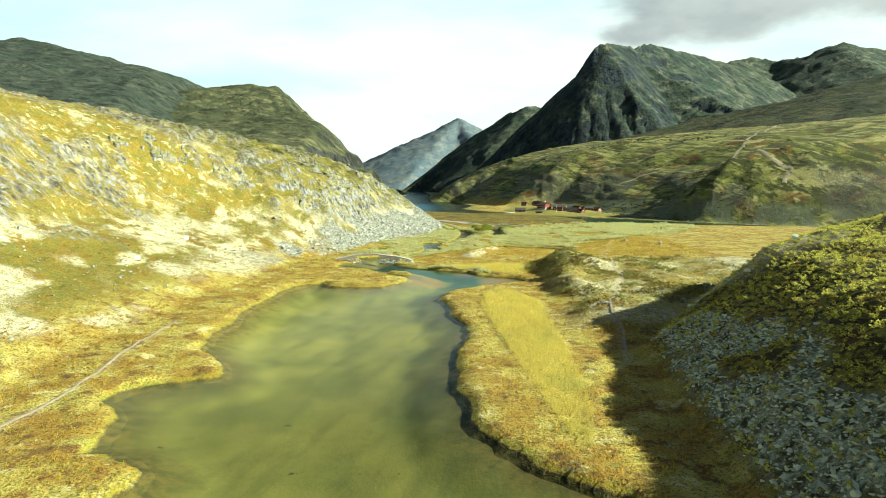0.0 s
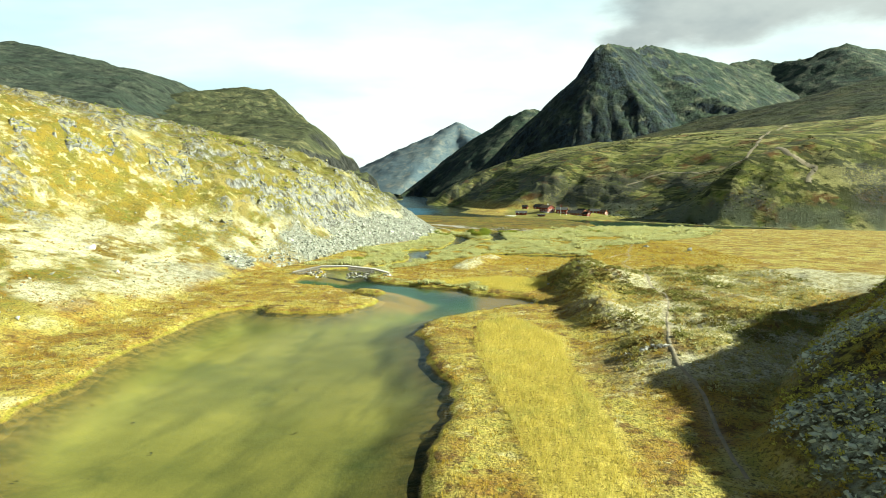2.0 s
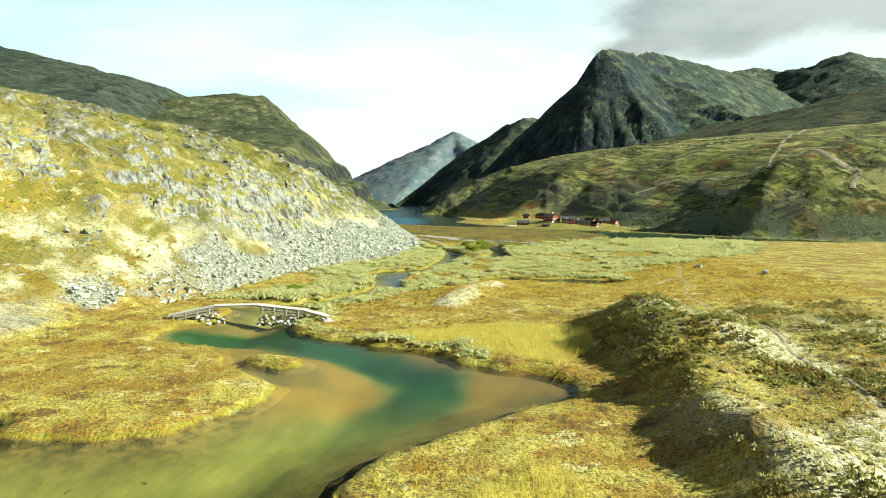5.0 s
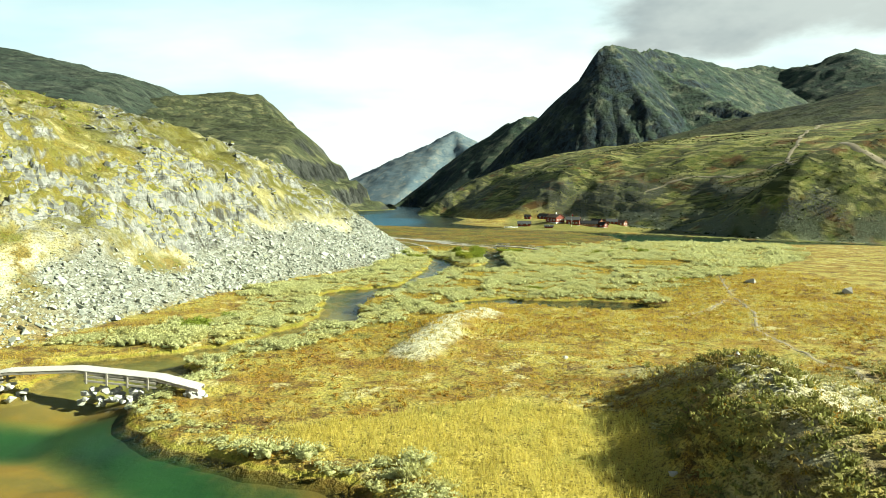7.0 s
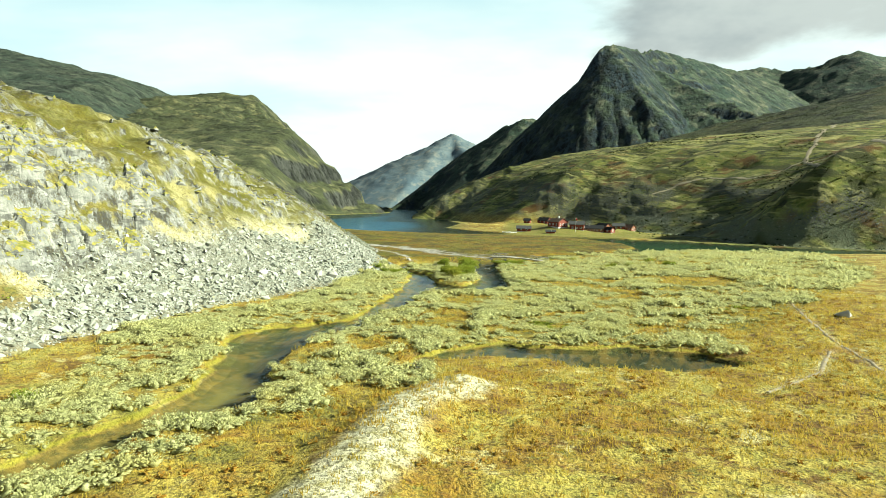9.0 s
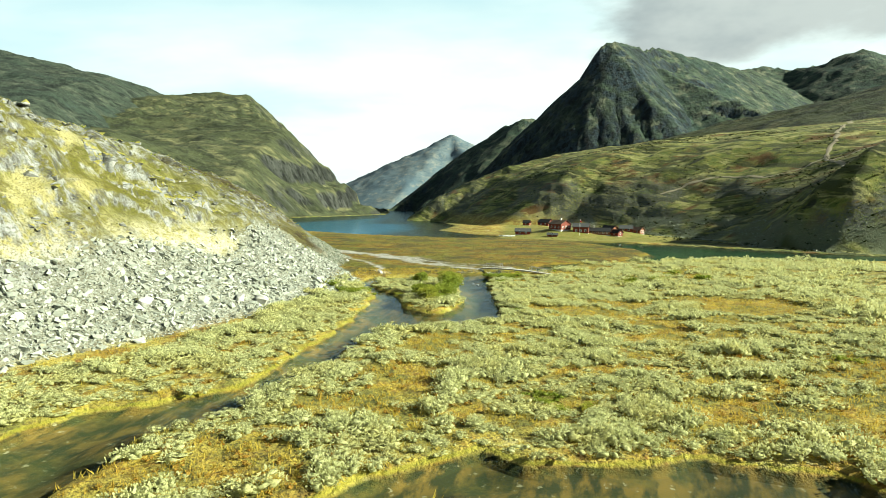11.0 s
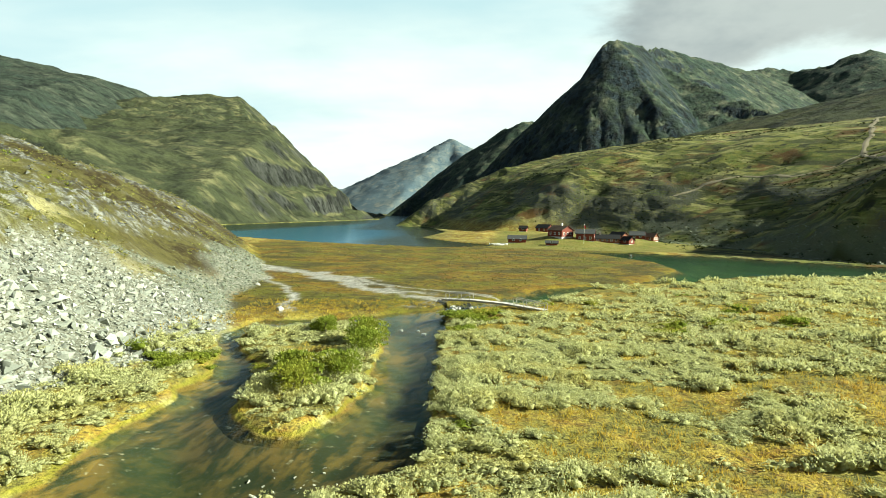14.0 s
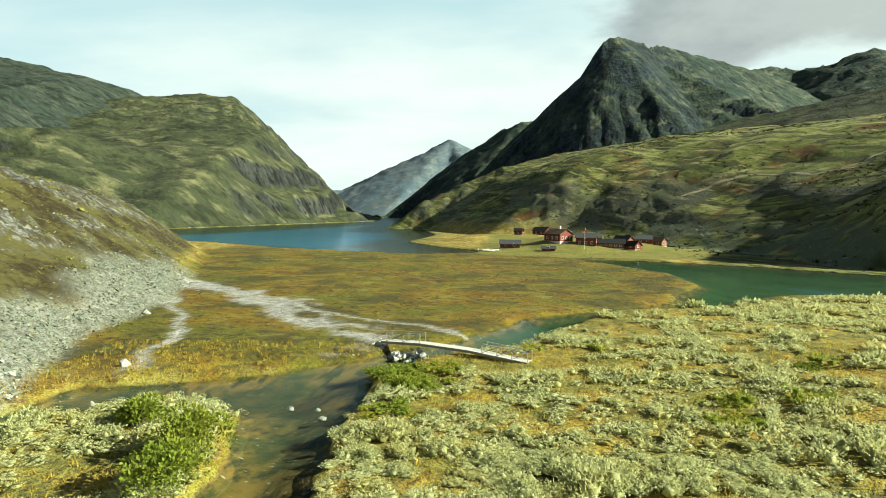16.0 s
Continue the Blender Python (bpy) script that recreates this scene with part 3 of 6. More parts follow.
GRAVEL = [(-37, 402), (-25, 404), (-5, 380), (3, 367), (9.5, 357), (16.5, 344), (13.5, 337.5), (5.2, 351), (-7.5, 369), (-22, 385)]
RILL_A = [(26, 349), (19, 356.2), (13, 359), (4.5, 366), (-5, 374.5), (-16, 386)]
RILL_B = [(-4.5, 329), (-5.1, 331.7), (-7.4, 338.5), (-9.2, 347.2), (-13.8, 358), (-22.7, 375)]
CHANNEL = [(-29, 163.5), (-20, 165), (-12, 159), (-5, 154), (0, 149), (-1, 143), (-5, 134), (-7, 126), (-6.5, 118), (-4.5, 108), (-2.5, 98), (-3, 85), (-4.5, 70), (-3, 55), (2, 45)]
MOUND = [(1.5, 186), (3.5, 196), (5, 203), (8.5, 208.5)]

FIELD = [(-8, 200), (-9.3, 216.5), (-8.6, 229), (-5, 235), (-0.5, 250), (2, 266), (16, 274), (18.5, 300), (17.5, 322), (18, 330), (27, 341), (37, 352), (49, 371), (67, 377), (106, 396),
         (135, 396), (118, 335), (95, 296), (70, 266), (50, 243), (38, 231), (14, 230), (3, 222), (-1.5, 212), (-2, 203)]

# the western hillside: its foot, and its cross-sections away from the foot
FOOT_Y = [-90, 60, 100, 150, 170, 190, 212, 230, 250, 270, 285, 300, 315, 328, 345, 375, 400, 430, 470, 512, 570, 650, 740, 800, 3000]
FOOT_X = [-42, -45, -45, -47, -45, -38, -34, -31, -25.5, -18, -13, -9.5, -9, -13, -17.5, -23, -30, -42, -55, -74, -118, -200, -262, -300, -600]
OUT = [0, 8, 16, 24, 32, 40, 50, 65, 90, 140, 250, 500]
SECTIONS = {
    150: [0, 2.5, 5, 8, 11.5, 17, 27, 39, 47, 54, 64, 84],
    190: [0, 4, 8.5, 13.5, 19, 26, 32, 37, 43, 50, 60, 80],
    212: [0, 6.5, 13.5, 24, 29, 32, 35, 39, 44, 50, 60, 80],
    230: [0, 5.5, 20, 25, 28, 31, 34, 38, 43, 50, 60, 80],
    270: [0, 5.5, 13, 21, 26, 30, 33, 36, 40, 46, 56, 75],
    318: [0, 5, 10, 15, 19, 22, 25, 28, 32, 38, 48, 65],
    375: [0, 5, 10, 15.5, 20, 23, 26, 30, 36, 44, 55, 70],
    430: [0, 5, 10.5, 15.5, 19, 21, 23, 26, 30, 36, 48, 66],
    600: [0, 4, 8, 12, 15, 17, 20, 24, 31, 44, 70, 130],
}
CUTS = sorted(SECTIONS)


def ledges(h, rise, wobble, amount):
    """Turns an even slope into rock steps."""
    t = h / rise + wobble
    k = np.floor(t)
    return h * (1 - amount) + amount * rise * (k + step(0.5, 0.95, t - k) - wobble)


def west_hill(x, y):
    """Height above the valley floor, and the distance behind the foot of the slope."""
    wob = fbm(x, y, 26, 3, 5) * 2.6
    d = np.interp(y, FOOT_Y, FOOT_X) - x + wob
    dd = np.clip(d, 0, None)
    rows = np.array([np.interp(dd, OUT, SECTIONS[k]) for k in CUTS])
    h = rows[0].copy()
    for i in range(len(CUTS) - 1):
        w = np.clip((y - CUTS[i]) / (CUTS[i + 1] - CUTS[i]), 0, 1)
        h = np.where(y > CUTS[i], rows[i] * (1 - w) + rows[i + 1] * w, h)
    return h, d


def dark_hill(x, y):
    d = x - np.interp(y, [-90, 40, 80, 95, 118, 131, 150, 175, 200], [16, 18.5, 22.5, 31, 48, 66, 93, 142, 226]) + fbm(x, y, 14, 3, 9) * 1.6
    d = np.where(y > 205, -99.0, d)
    u = 0.74 * np.clip(d, 0, None) / 15.5
    return 15.5 * u / (1 + u ** 3) ** (1 / 3) * step(205, 165, y), d


def bench(x, y):
    d = inside_distance(x, y, UPLAND)
    d = d + fbm(x, y, 60, 4, 21) * 9 * step(-5, 40, d)
    dd = np.clip(d, 0, None)
    steep = np.interp(y, [480, 520, 560, 620, 700], [0.85, 0.44, 0.28, 0.24, 0.45])
    return 52 * np.tanh(steep * dd / 52) + 0.20 * np.minimum(dd, 110) + 0.135 * np.clip(dd - 110, 0, None), d


def water_distance(x, y):
    """Positive in water, in metres from the bank."""
    wx, wy = x + fbm(x, y, 5.5, 3, 31) * 0.9 + fbm(x, y, 2.6, 2, 33) * 0.5, y + fbm(x, y, 5.5, 3, 37) * 0.9 + fbm(x, y, 2.6, 2, 39) * 0.5
    w = inside_distance(wx, wy, RIVER)
    w = np.minimum(w, -inside_distance(wx, wy, ISLAND))
    w = np.minimum(w, -inside_distance(wx, wy, ISLET))
    w = np.maximum(np.maximum(w, inside_distance(wx, wy, POOL)), inside_distance(wx, wy, SEEP))
    return np.maximum(w, inside_distance(x, y, LAKE))


def land(x, y, full=True):
    """The ground's height, and what grows or lies on it."""
    x, y = np.asarray(x, float), np.asarray(y, float)
    w = water_distance(x, y)
    near = step(700, 420, y) * step(190, 110, np.abs(x))
    tus = fbm(x, y, 2.2, 3, 41)
    floor = 0.55 + 0.25 * fbm(x, y, 18, 3, 43) + 0.22 * tus * near
    floor = floor + 1.6 * step(30, 75, x) * step(420, 300, y) * step(-20, 10, -w)
    # hummocky moraine east of the marsh
    mor = step(14.5, 25, x + fbm(x, y, 13, 3, 47) * 6) * step(84, 92, y) * step(186, 172, y + 0.25 * (x - 20))
    floor = floor + mor * (2.1 + 1.5 * fbm(x, y, 13, 3, 53) + 0.35 * fbm(x, y, 3, 3, 59))
    for kx, ky, kh, ka, kb in ((27, 152, 1.8, 7, 5), (26, 167, 2.3, 5.5, 6), (22, 157, 1.6, 4, 5), (22, 141, 1.8, 3.5, 5), (21, 128, 1.4, 3, 5), (44, 179, 1.4, 8, 4)):
        floor = floor + kh * np.exp(-((x - kx) / ka) ** 2 - ((y - ky) / kb) ** 2)
    md = line_distance(x, y, MOUND)
    floor = floor + 1.1 * np.exp(-(md / 2.9) ** 2)
    floor = floor + 5.0 * step(-6, 26, inside_distance(x, y, [(30, 525), (40, 545), (10, 590), (0, 625), (30, 660), (80, 625), (112, 590), (125, 560), (110, 530), (70, 520)])) * (0.55 + 0.45 * fbm(x, y, 22, 3, 61))
    floor = floor + 3.4 * np.exp(-((x - 62) / 24) ** 2 - ((y - 655) / 26) ** 2)
    wh, wd = west_hill(x, y)
    dh, dd = dark_hill(x, y)
    bh, bd = bench(x, y)
    # rock steps and hollows on the slopes
    crag = fbm(x, y * 0.8, 13, 4, 67, 0.55, True)
    fine = fbm(x, y, 3.2, 4, 71, 0.6)
    up = step(3, 14, wh)
    wh = ledges(wh, 4.8, 0.7 * crag + 1.3 * fbm(x, y, 16, 3, 73), 0.5 * step(8, 13, wh) * step(192, 206, y + 6 * crag) * step(335, 305, y))
    bh = ledges(bh, 9.0, 0.9 * fbm(x, y, 30, 3, 75), 0.25 * step(3, 10, bh) * step(60, 40, bh) * step(0.0, 0.3, fbm(x, y, 55, 2, 77)))
    wh = wh + up * (1.7 * crag + 0.7 * fine * step(500, 380, y)) + step(0, 3, wd) * 0.35 * fine
    dh = dh + step(1, 8, dh) * (0.9 * fbm(x, y, 9, 3, 73) + 0.35 * fbm(x, y, 2.2, 3, 79))
    bh = bh + step(3, 20, bh) * (1.9 * fbm(x, y * 0.7, 42, 4, 83, 0.55, True) + 1.3 * fbm(x, y, 17, 4, 89, 0.6) + 4 * fbm(x, y, 190, 3, 91) * step(30, 60, bh))
    z = floor + wh + dh + bh
    # banks and beds
    depth = np.clip(0.22 * w, 0, 1.4) + np.clip(0.05 * (w - 4), 0, 1.6)
    bed = -0.06 - depth + 0.10 * fbm(x, y, 3.5, 3, 97) * step(0, 2, w)
    bank = step(-1.5, 0.15, w)
    z = np.where(w > 0.15, bed, z * (1 - bank) + np.minimum(z, 0.34 + 0.12 * tus) * bank)
    z = np.where((w > -0.1) & (w <= 0.15), np.minimum(z, 0.2 - 1.0 * (w + 0.1)), z)
    if not full:
        return z, w
    gully = fbm(x, y * 0.35, 7, 3, 101)
    big, mid = fbm(x, y, 34, 4, 103), fbm(x, y, 8, 4, 107)
    lim = np.interp(y, [170, 215, 250, 300, 318, 340, 380], [6, 7.5, 10, 9, 7.5, 6, 4.5])
    scree = step(-1.5, 1.0, wd) * step(lim + 1.5, lim - 1.0, wh + 3.5 * gully + 2 * mid) * step(176, 200, y + 6 * mid) * step(430, 385, y)
    scree = np.maximum(scree, step(-0.15, 0.25, mid + 0.6 * gully) * step(0.5, 2, wd) * step(9, 5, wh) * step(135, 165, y) * step(200, 180, y) * 0.8)
    scree = scree * (1 - 0.92 * step(0.02, 0.22, fbm(x * 1.3, y * 0.6, 11, 3, 109) - 0.010 * (y - 225)) * step(2, 5, wh))
    rock = 0.45 * up * step(0.22, 0.45, crag + 0.35 * fine) * step(195, 205, y + 20 * big) * step(345, 300, y)
    rock = np.maximum(rock, up * step(0.38, 0.55, crag + 0.25 * fine))
    rock = np.maximum(rock, step(4, 12, bh) * step(48, 30, bh) * step(0.12, 0.40, fbm(x, y * 0.7, 42, 4, 83, 0.55, True) + 0.4 * mid) * 0.85)
    screed = step(0.5, 2.5, dd) * step(0.05, 0.22, gully + 0.5 * mid + 0.06 - 0.025 * dd)
    screed = np.maximum(screed, step(-9, -3, bd) * step(16, 9, bh) * step(-0.1, 0.2, gully + 0.3) * step(80, 92, x) * 0.9)
    tr = np.minimum(np.minimum(line_distance(x, y, TRAIL), line_distance(x, y, TRAIL_SIDE)), line_distance(x, y, TRAIL_WEST))
    path = 0.3 * step(0.8, 0.2, tr)
    reeds = np.maximum(inside_distance(x + 1.5 * mid, y + 1.5 * mid, REEDS_A), inside_distance(x + 1.5 * mid, y + 1.5 * mid, REEDS_B))
    gravel = step(-1.5, 1.2, inside_distance(x + 4 * mid, y + 4 * mid, GRAVEL) - 1.2 + 4 * fbm(x, y, 3, 3, 113))
    gravel = np.maximum(gravel, step(0.9, 0.4, np.minimum(line_distance(x + 1.5 * mid, y + 1.5 * mid, RILL_A), line_distance(x + 1.5 * mid, y + 1.5 * mid, RILL_B))))
    lichen = np.maximum(step(2.9, 1.6, md + 1.2 * mid), np.maximum(step(-0.15, 0.2, mid + 0.4 * big) * mor, step(-0.1, 0.35, mid + 0.5 * big) * step(-1, 4, wd) * step(14, 8, wh) * step(330, 300, y)) * 0.9)
    # where the bed colour takes on the tint of deep water
    deep = step(4.6, 1.6, line_distance(x + 1.5 * mid, y + 1.5 * big, CHANNEL) + 1.2 * mid) * step(0.2, 1.2, w) * (0.15 + 0.85 * step(128, 148, y))
    deep = np.maximum(deep, step(338, 352, y) * step(540, 500, y) * step(0.5, 4, w))
    crags = up * step(188, 206, y + 8 * mid) * step(350, 318, y)
    under = step(-1.5, 0.5, inside_distance(x, y, FIELD) + 2 * mid)
    under = np.maximum(np.maximum(under, step(0, 0.5, inside_distance(x, y, ISLAND))), step(15, 11, -w) * step(-20, -19, x) * step(2, -1, x) * step(186, 192, y) * step(318, 310, y)) * step(0.0, -0.1, w)
    moor = step(322, 334, y) * step(-30, 60, 560 - y) * step(-8, -2, -np.abs(x - 10) + 75) * step(2.5, 0.5, wh)
    gold = step(9, 15, wh + 5 * big + 3 * mid) * step(300, 215, y) * (1 - 0.5 * crags)
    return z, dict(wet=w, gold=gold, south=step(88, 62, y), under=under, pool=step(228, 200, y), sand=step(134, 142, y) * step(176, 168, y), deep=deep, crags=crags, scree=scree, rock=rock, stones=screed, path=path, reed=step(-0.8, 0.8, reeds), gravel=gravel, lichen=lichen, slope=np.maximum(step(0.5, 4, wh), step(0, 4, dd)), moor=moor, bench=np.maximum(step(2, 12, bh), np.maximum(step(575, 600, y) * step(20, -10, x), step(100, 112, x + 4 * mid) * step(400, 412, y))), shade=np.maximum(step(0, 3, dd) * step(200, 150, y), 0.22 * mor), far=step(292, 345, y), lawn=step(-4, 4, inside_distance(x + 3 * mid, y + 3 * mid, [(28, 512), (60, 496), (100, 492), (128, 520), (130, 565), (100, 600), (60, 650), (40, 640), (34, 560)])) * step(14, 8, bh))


def ground_z(x, y):
    return float(land(np.array([x]), np.array([y]), False)[0][0])


def stretch(lo, a, b, hi, fine, growth, most):
    """Coordinates that are evenly fine from a to b and widen outwards."""
    mid = list(np.arange(a, b, fine))
    for end, sign in ((hi, 1), (lo, -1)):
        d, p, out = fine, mid[-1] if sign > 0 else mid[0], []
        while sign * (end - p) > 0:
            d = min(d * growth, most)
            p += sign * d
            out.append(p)
        mid = mid + out if sign > 0 else out[::-1] + mid
    return np.array(mid)


def sheet(name, xs, ys, zz, mat, masks=None):
    nx, ny = len(xs), len(ys)
    gx, gy = np.meshgrid(xs, ys)
    co = np.stack([gx.ravel(), gy.ravel(), zz.ravel()], 1)
    i = (np.arange(ny - 1)[:, None] * nx + np.arange(nx - 1)[None, :]).ravel()
    quads = np.stack([i, i + 1, i + nx + 1, i + nx], 1).ravel()
    me = bpy.data.meshes.new(name)
    me.vertices.add(len(co)); me.vertices.foreach_set("co", co.ravel())
    n = len(i)
    me.loops.add(4 * n); me.loops.foreach_set("vertex_index", quads)
    me.polygons.add(n); me.polygons.foreach_set("loop_start", np.arange(0, 4 * n, 4)); me.polygons.foreach_set("loop_total", np.full(n, 4))
    me.polygons.foreach_set("use_smooth", np.ones(n, bool))
    me.update(calc_edges=True)
    for key, val in (masks or {}).items():
        me.attributes.new(key, "FLOAT", "POINT").data.foreach_set("value", np.asarray(val, np.float32).ravel())
    me.materials.append(mat)
    return new(name, me)


gxs = stretch(-3000, -60, 56, 3000, 0.78, 1.026, 60)
gys = stretch(-120, 40, 352, 4700, 0.78, 1.018, 60)
GX, GY = np.meshgrid(gxs, gys)
GZ, MASKS = land(GX, GY)
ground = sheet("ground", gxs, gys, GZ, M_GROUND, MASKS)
tagged(ground, "autumn alpine valley ground with heath, scree, marsh and river bed", "ground", kind="structure")

wxs, wys = np.array([-400.0, 260.0]), np.array([-140.0, 2500.0])
water = sheet("water", wxs, wys, np.zeros((2, 2)), M_WATER)
water.visible_shadow = False
tagged(water, "clear shallow mountain river and blue lake with ripples", "water", kind="structure")


def mountain(name, ridges, box, cell, rough, label, seed, mat=None, bank=0.85, cliffs=0.0, gullies=None, toe=0.0, east=None):
    """Ridges: lines of (x, y, z) with the fall of their two flanks; the highest flank counts."""
    xs, ys = np.arange(box[0], box[2] + cell, cell), np.arange(box[1], box[3] + cell, cell)
    X, Y = np.meshgrid(xs, ys)
    wx, wy = X + fbm(X, Y, rough * 6, 4, seed + 3) * rough * 0.55, Y + fbm(X, Y, rough * 6, 4, seed + 5) * rough * 0.55
    top = np.full(X.shape, -500.0)
    for pts, fall, curve in ridges:
        for (x0, y0, z0), (x1, y1, z1) in zip(pts, pts[1:]):
            ex, ey = x1 - x0, y1 - y0
            u = np.clip(((wx - x0) * ex + (wy - y0) * ey) / (ex * ex + ey * ey), 0, 1)
            d = np.hypot(wx - x0 - u * ex, wy - y0 - u * ey)
            top = np.maximum(top, z0 + u * (z1 - z0) - fall * d ** curve * (100 ** (1 - curve)))
    shore = -inside_distance(X, Y, LAKE)
    limit = bank * shore
    if toe:
        far_end = step(1300, 1560, Y)
        limit = limit * (1 - far_end) + np.maximum(0.3 * shore, 0.95 * (shore - toe)) * far_end
    top = np.minimum(top, limit + 6 * fbm(X, Y, 60, 3, seed + 7) - 4)
    if east:
        top = np.minimum(top, east[1] - east[2] * (X - east[0]))
    if cliffs:
        top = ledges(top, 42, 0.8 * fbm(X, Y, 130, 4, seed + 9), cliffs * step(6, 25, top) * step(110, 55, top) * step(-0.25, 0.2, fbm(X, Y, 200, 3, seed + 10)))
    tall = step(0, 150, top)
    top = top + (0.15 + 0.85 * tall) * (rough * 0.42 * fbm(X, Y, rough * 5, 5, seed + 11, 0.55, True) + rough * 0.14 * fbm(X, Y, rough, 3, seed + 13)) - 0.12 * rough
    if gullies:
        # ribs and gullies run down from the summit
        r, a = np.hypot(X - gullies[0], Y - gullies[1]), np.arctan2(X - gullies[0], Y - gullies[1])
        a = a + 0.10 * fbm(X, Y, 120, 3, seed + 15)
        top = top + gullies[2] * step(40, 260, r) * step(560, 400, r) * tall * (fbm(a * 15, r / 130, 1, 4, seed + 17, 0.6, True) - 0.2)
    rim = np.minimum(np.minimum(X - box[0], box[2] - X), np.minimum(Y - box[1], box[3] - Y))
    top = top - 420 * step(14 * cell, 0, rim)
    ob = sheet(name, xs, ys, top, mat or M_MOUNTAIN)
    return tagged(ob, label, "mountain", group="mountains round the lake")


# the peaks round the lake
mountain("mountain", [([(25, 1390, 15), (84, 1400, 76), (134, 1420, 134), (170, 1450, 178), (230, 1480, 248), (268, 1510, 313), (287, 1524, 350), (312, 1530, 357), (345, 1570, 357)], 1.55, 1.0),
                      ([(312, 1530, 357), (395, 1660, 376), (422, 1770, 391), (520, 1970, 452)], 1.1, 1.0),
                      ([(430, 1610, 320), (540, 1450, 215), (620, 1310, 140)], 0.62, 1.0),
                      ([(520, 1970, 452), (620, 2030, 447), (720, 2090, 443), (810, 2120, 427), (1000, 2200, 390)], 0.85, 1.0),
                      ([(312, 1530, 350), (350, 1400, 225), (385, 1300, 130)], 1.0, 1.0),
                      ([(360, 1420, 140), (260, 1380, 90), (150, 1340, 30)], 0.7, 1.0)],
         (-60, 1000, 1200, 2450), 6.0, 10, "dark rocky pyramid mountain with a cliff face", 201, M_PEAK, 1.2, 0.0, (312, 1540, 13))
mountain("mountain", [([(-570, 1900, 304), (-518, 1830, 252), (-450, 1750, 200), (-387, 1670, 150), (-307, 1550, 90), (-249, 1450, 52), (-156, 1330, 10)], 0.80, 1.0),
                      ([(-570, 1900, 304), (-656, 1830, 291), (-752, 1770, 268), (-1000, 1500, 222)], 0.24, 1.0),
                      ([(-430, 1400, 165), (-380, 1200, 115), (-325, 1010, 85), (-420, 850, 96), (-560, 680, 100)], 0.42, 1.0)],
         (-1400, 420, -40, 2200), 7.5, 30, "grey-green rounded mountain dropping steeply to the lake", 301, None, 0.85, 0.75, (-520, 1830, 9), 58.0)
mountain("mountain", [([(-760, 2120, 255), (-878, 2080, 296), (-947, 2030, 326), (-1121, 2020, 386), (-1305, 2000, 434), (-1400, 2000, 446), (-1466, 2000, 448), (-1800, 1900, 468)], 0.24, 1.0)],
         (-2400, 300, -250, 2500), 15, 34, "long grey-green mountain ridge with cloud shade in its colour", 401, M_RIDGE, east=(-800, 285, 0.6))
mountain("mountain", [([(1700, 2400, 490), (1466, 2413, 545), (1332, 2412, 572), (1237, 2420, 530), (1213, 2410, 519), (1147, 2520, 516), (1077, 2570, 546), (959, 2470, 515), (860, 2350, 440)], 0.6, 1.0)],
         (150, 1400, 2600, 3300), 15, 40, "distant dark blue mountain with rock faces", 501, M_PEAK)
mountain("mountain", [([(450, 2560, 335), (213, 2480, 330), (149, 2520, 310), (54, 2570, 233), (-42, 2470, 160), (-126, 2320, 86), (-198, 2170, 28), (-260, 2080, -10)], 0.75, 1.0)],
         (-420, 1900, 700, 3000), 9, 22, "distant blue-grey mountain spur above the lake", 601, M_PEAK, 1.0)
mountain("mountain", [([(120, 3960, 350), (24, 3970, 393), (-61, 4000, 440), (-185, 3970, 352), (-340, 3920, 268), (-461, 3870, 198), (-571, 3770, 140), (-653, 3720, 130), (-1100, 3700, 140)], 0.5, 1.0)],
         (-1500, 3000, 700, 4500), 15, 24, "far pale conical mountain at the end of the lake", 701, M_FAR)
mountain("mountain", [([(395, 1170, 150), (516, 1130, 176), (634, 1150, 197), (760, 1130, 246), (950, 1100, 250), (1300, 1000, 240)], 0.31, 1.0)],
         (60, 500, 2000, 1750), 11, 12, "broad green heath-covered shoulder of a mountain", 801, M_SHOULDER)
# ---- builders ----
def from_arrays(name, v, f, mat, smooth=False):
    me = bpy.data.meshes.new(name)
    v, f = np.asarray(v, np.float32), np.asarray(f, np.int32)
    me.vertices.add(len(v)); me.vertices.foreach_set("co", v.ravel())
    me.loops.add(3 * len(f)); me.loops.foreach_set("vertex_index", f.ravel())
    me.polygons.add(len(f)); me.polygons.foreach_set("loop_start", np.arange(0, 3 * len(f), 3)); me.polygons.foreach_set("loop_total", np.full(len(f), 3))
    me.polygons.foreach_set("use_smooth", np.full(len(f), smooth))
    me.update(calc_edges=True)
    me.materials.append(mat)
    return me


def hull(points):
    """Corners and triangles of the hull of some points."""
    bm = bmesh.new()
    for p in points:
        bm.verts.new(p)
    res = bmesh.ops.convex_hull(bm, input=bm.verts)
    bmesh.ops.delete(bm, geom=[v for v in set(res["geom_interior"]) | set(res["geom_unused"]) if isinstance(v, bmesh.types.BMVert)], context="VERTS")
    bmesh.ops.triangulate(bm, faces=bm.faces)
    bm.verts.index_update()
    v = np.array([tuple(p.co) for p in bm.verts])
    f = np.array([[p.index for p in q.verts] for q in bm.faces])
    bm.free()
    return v, f


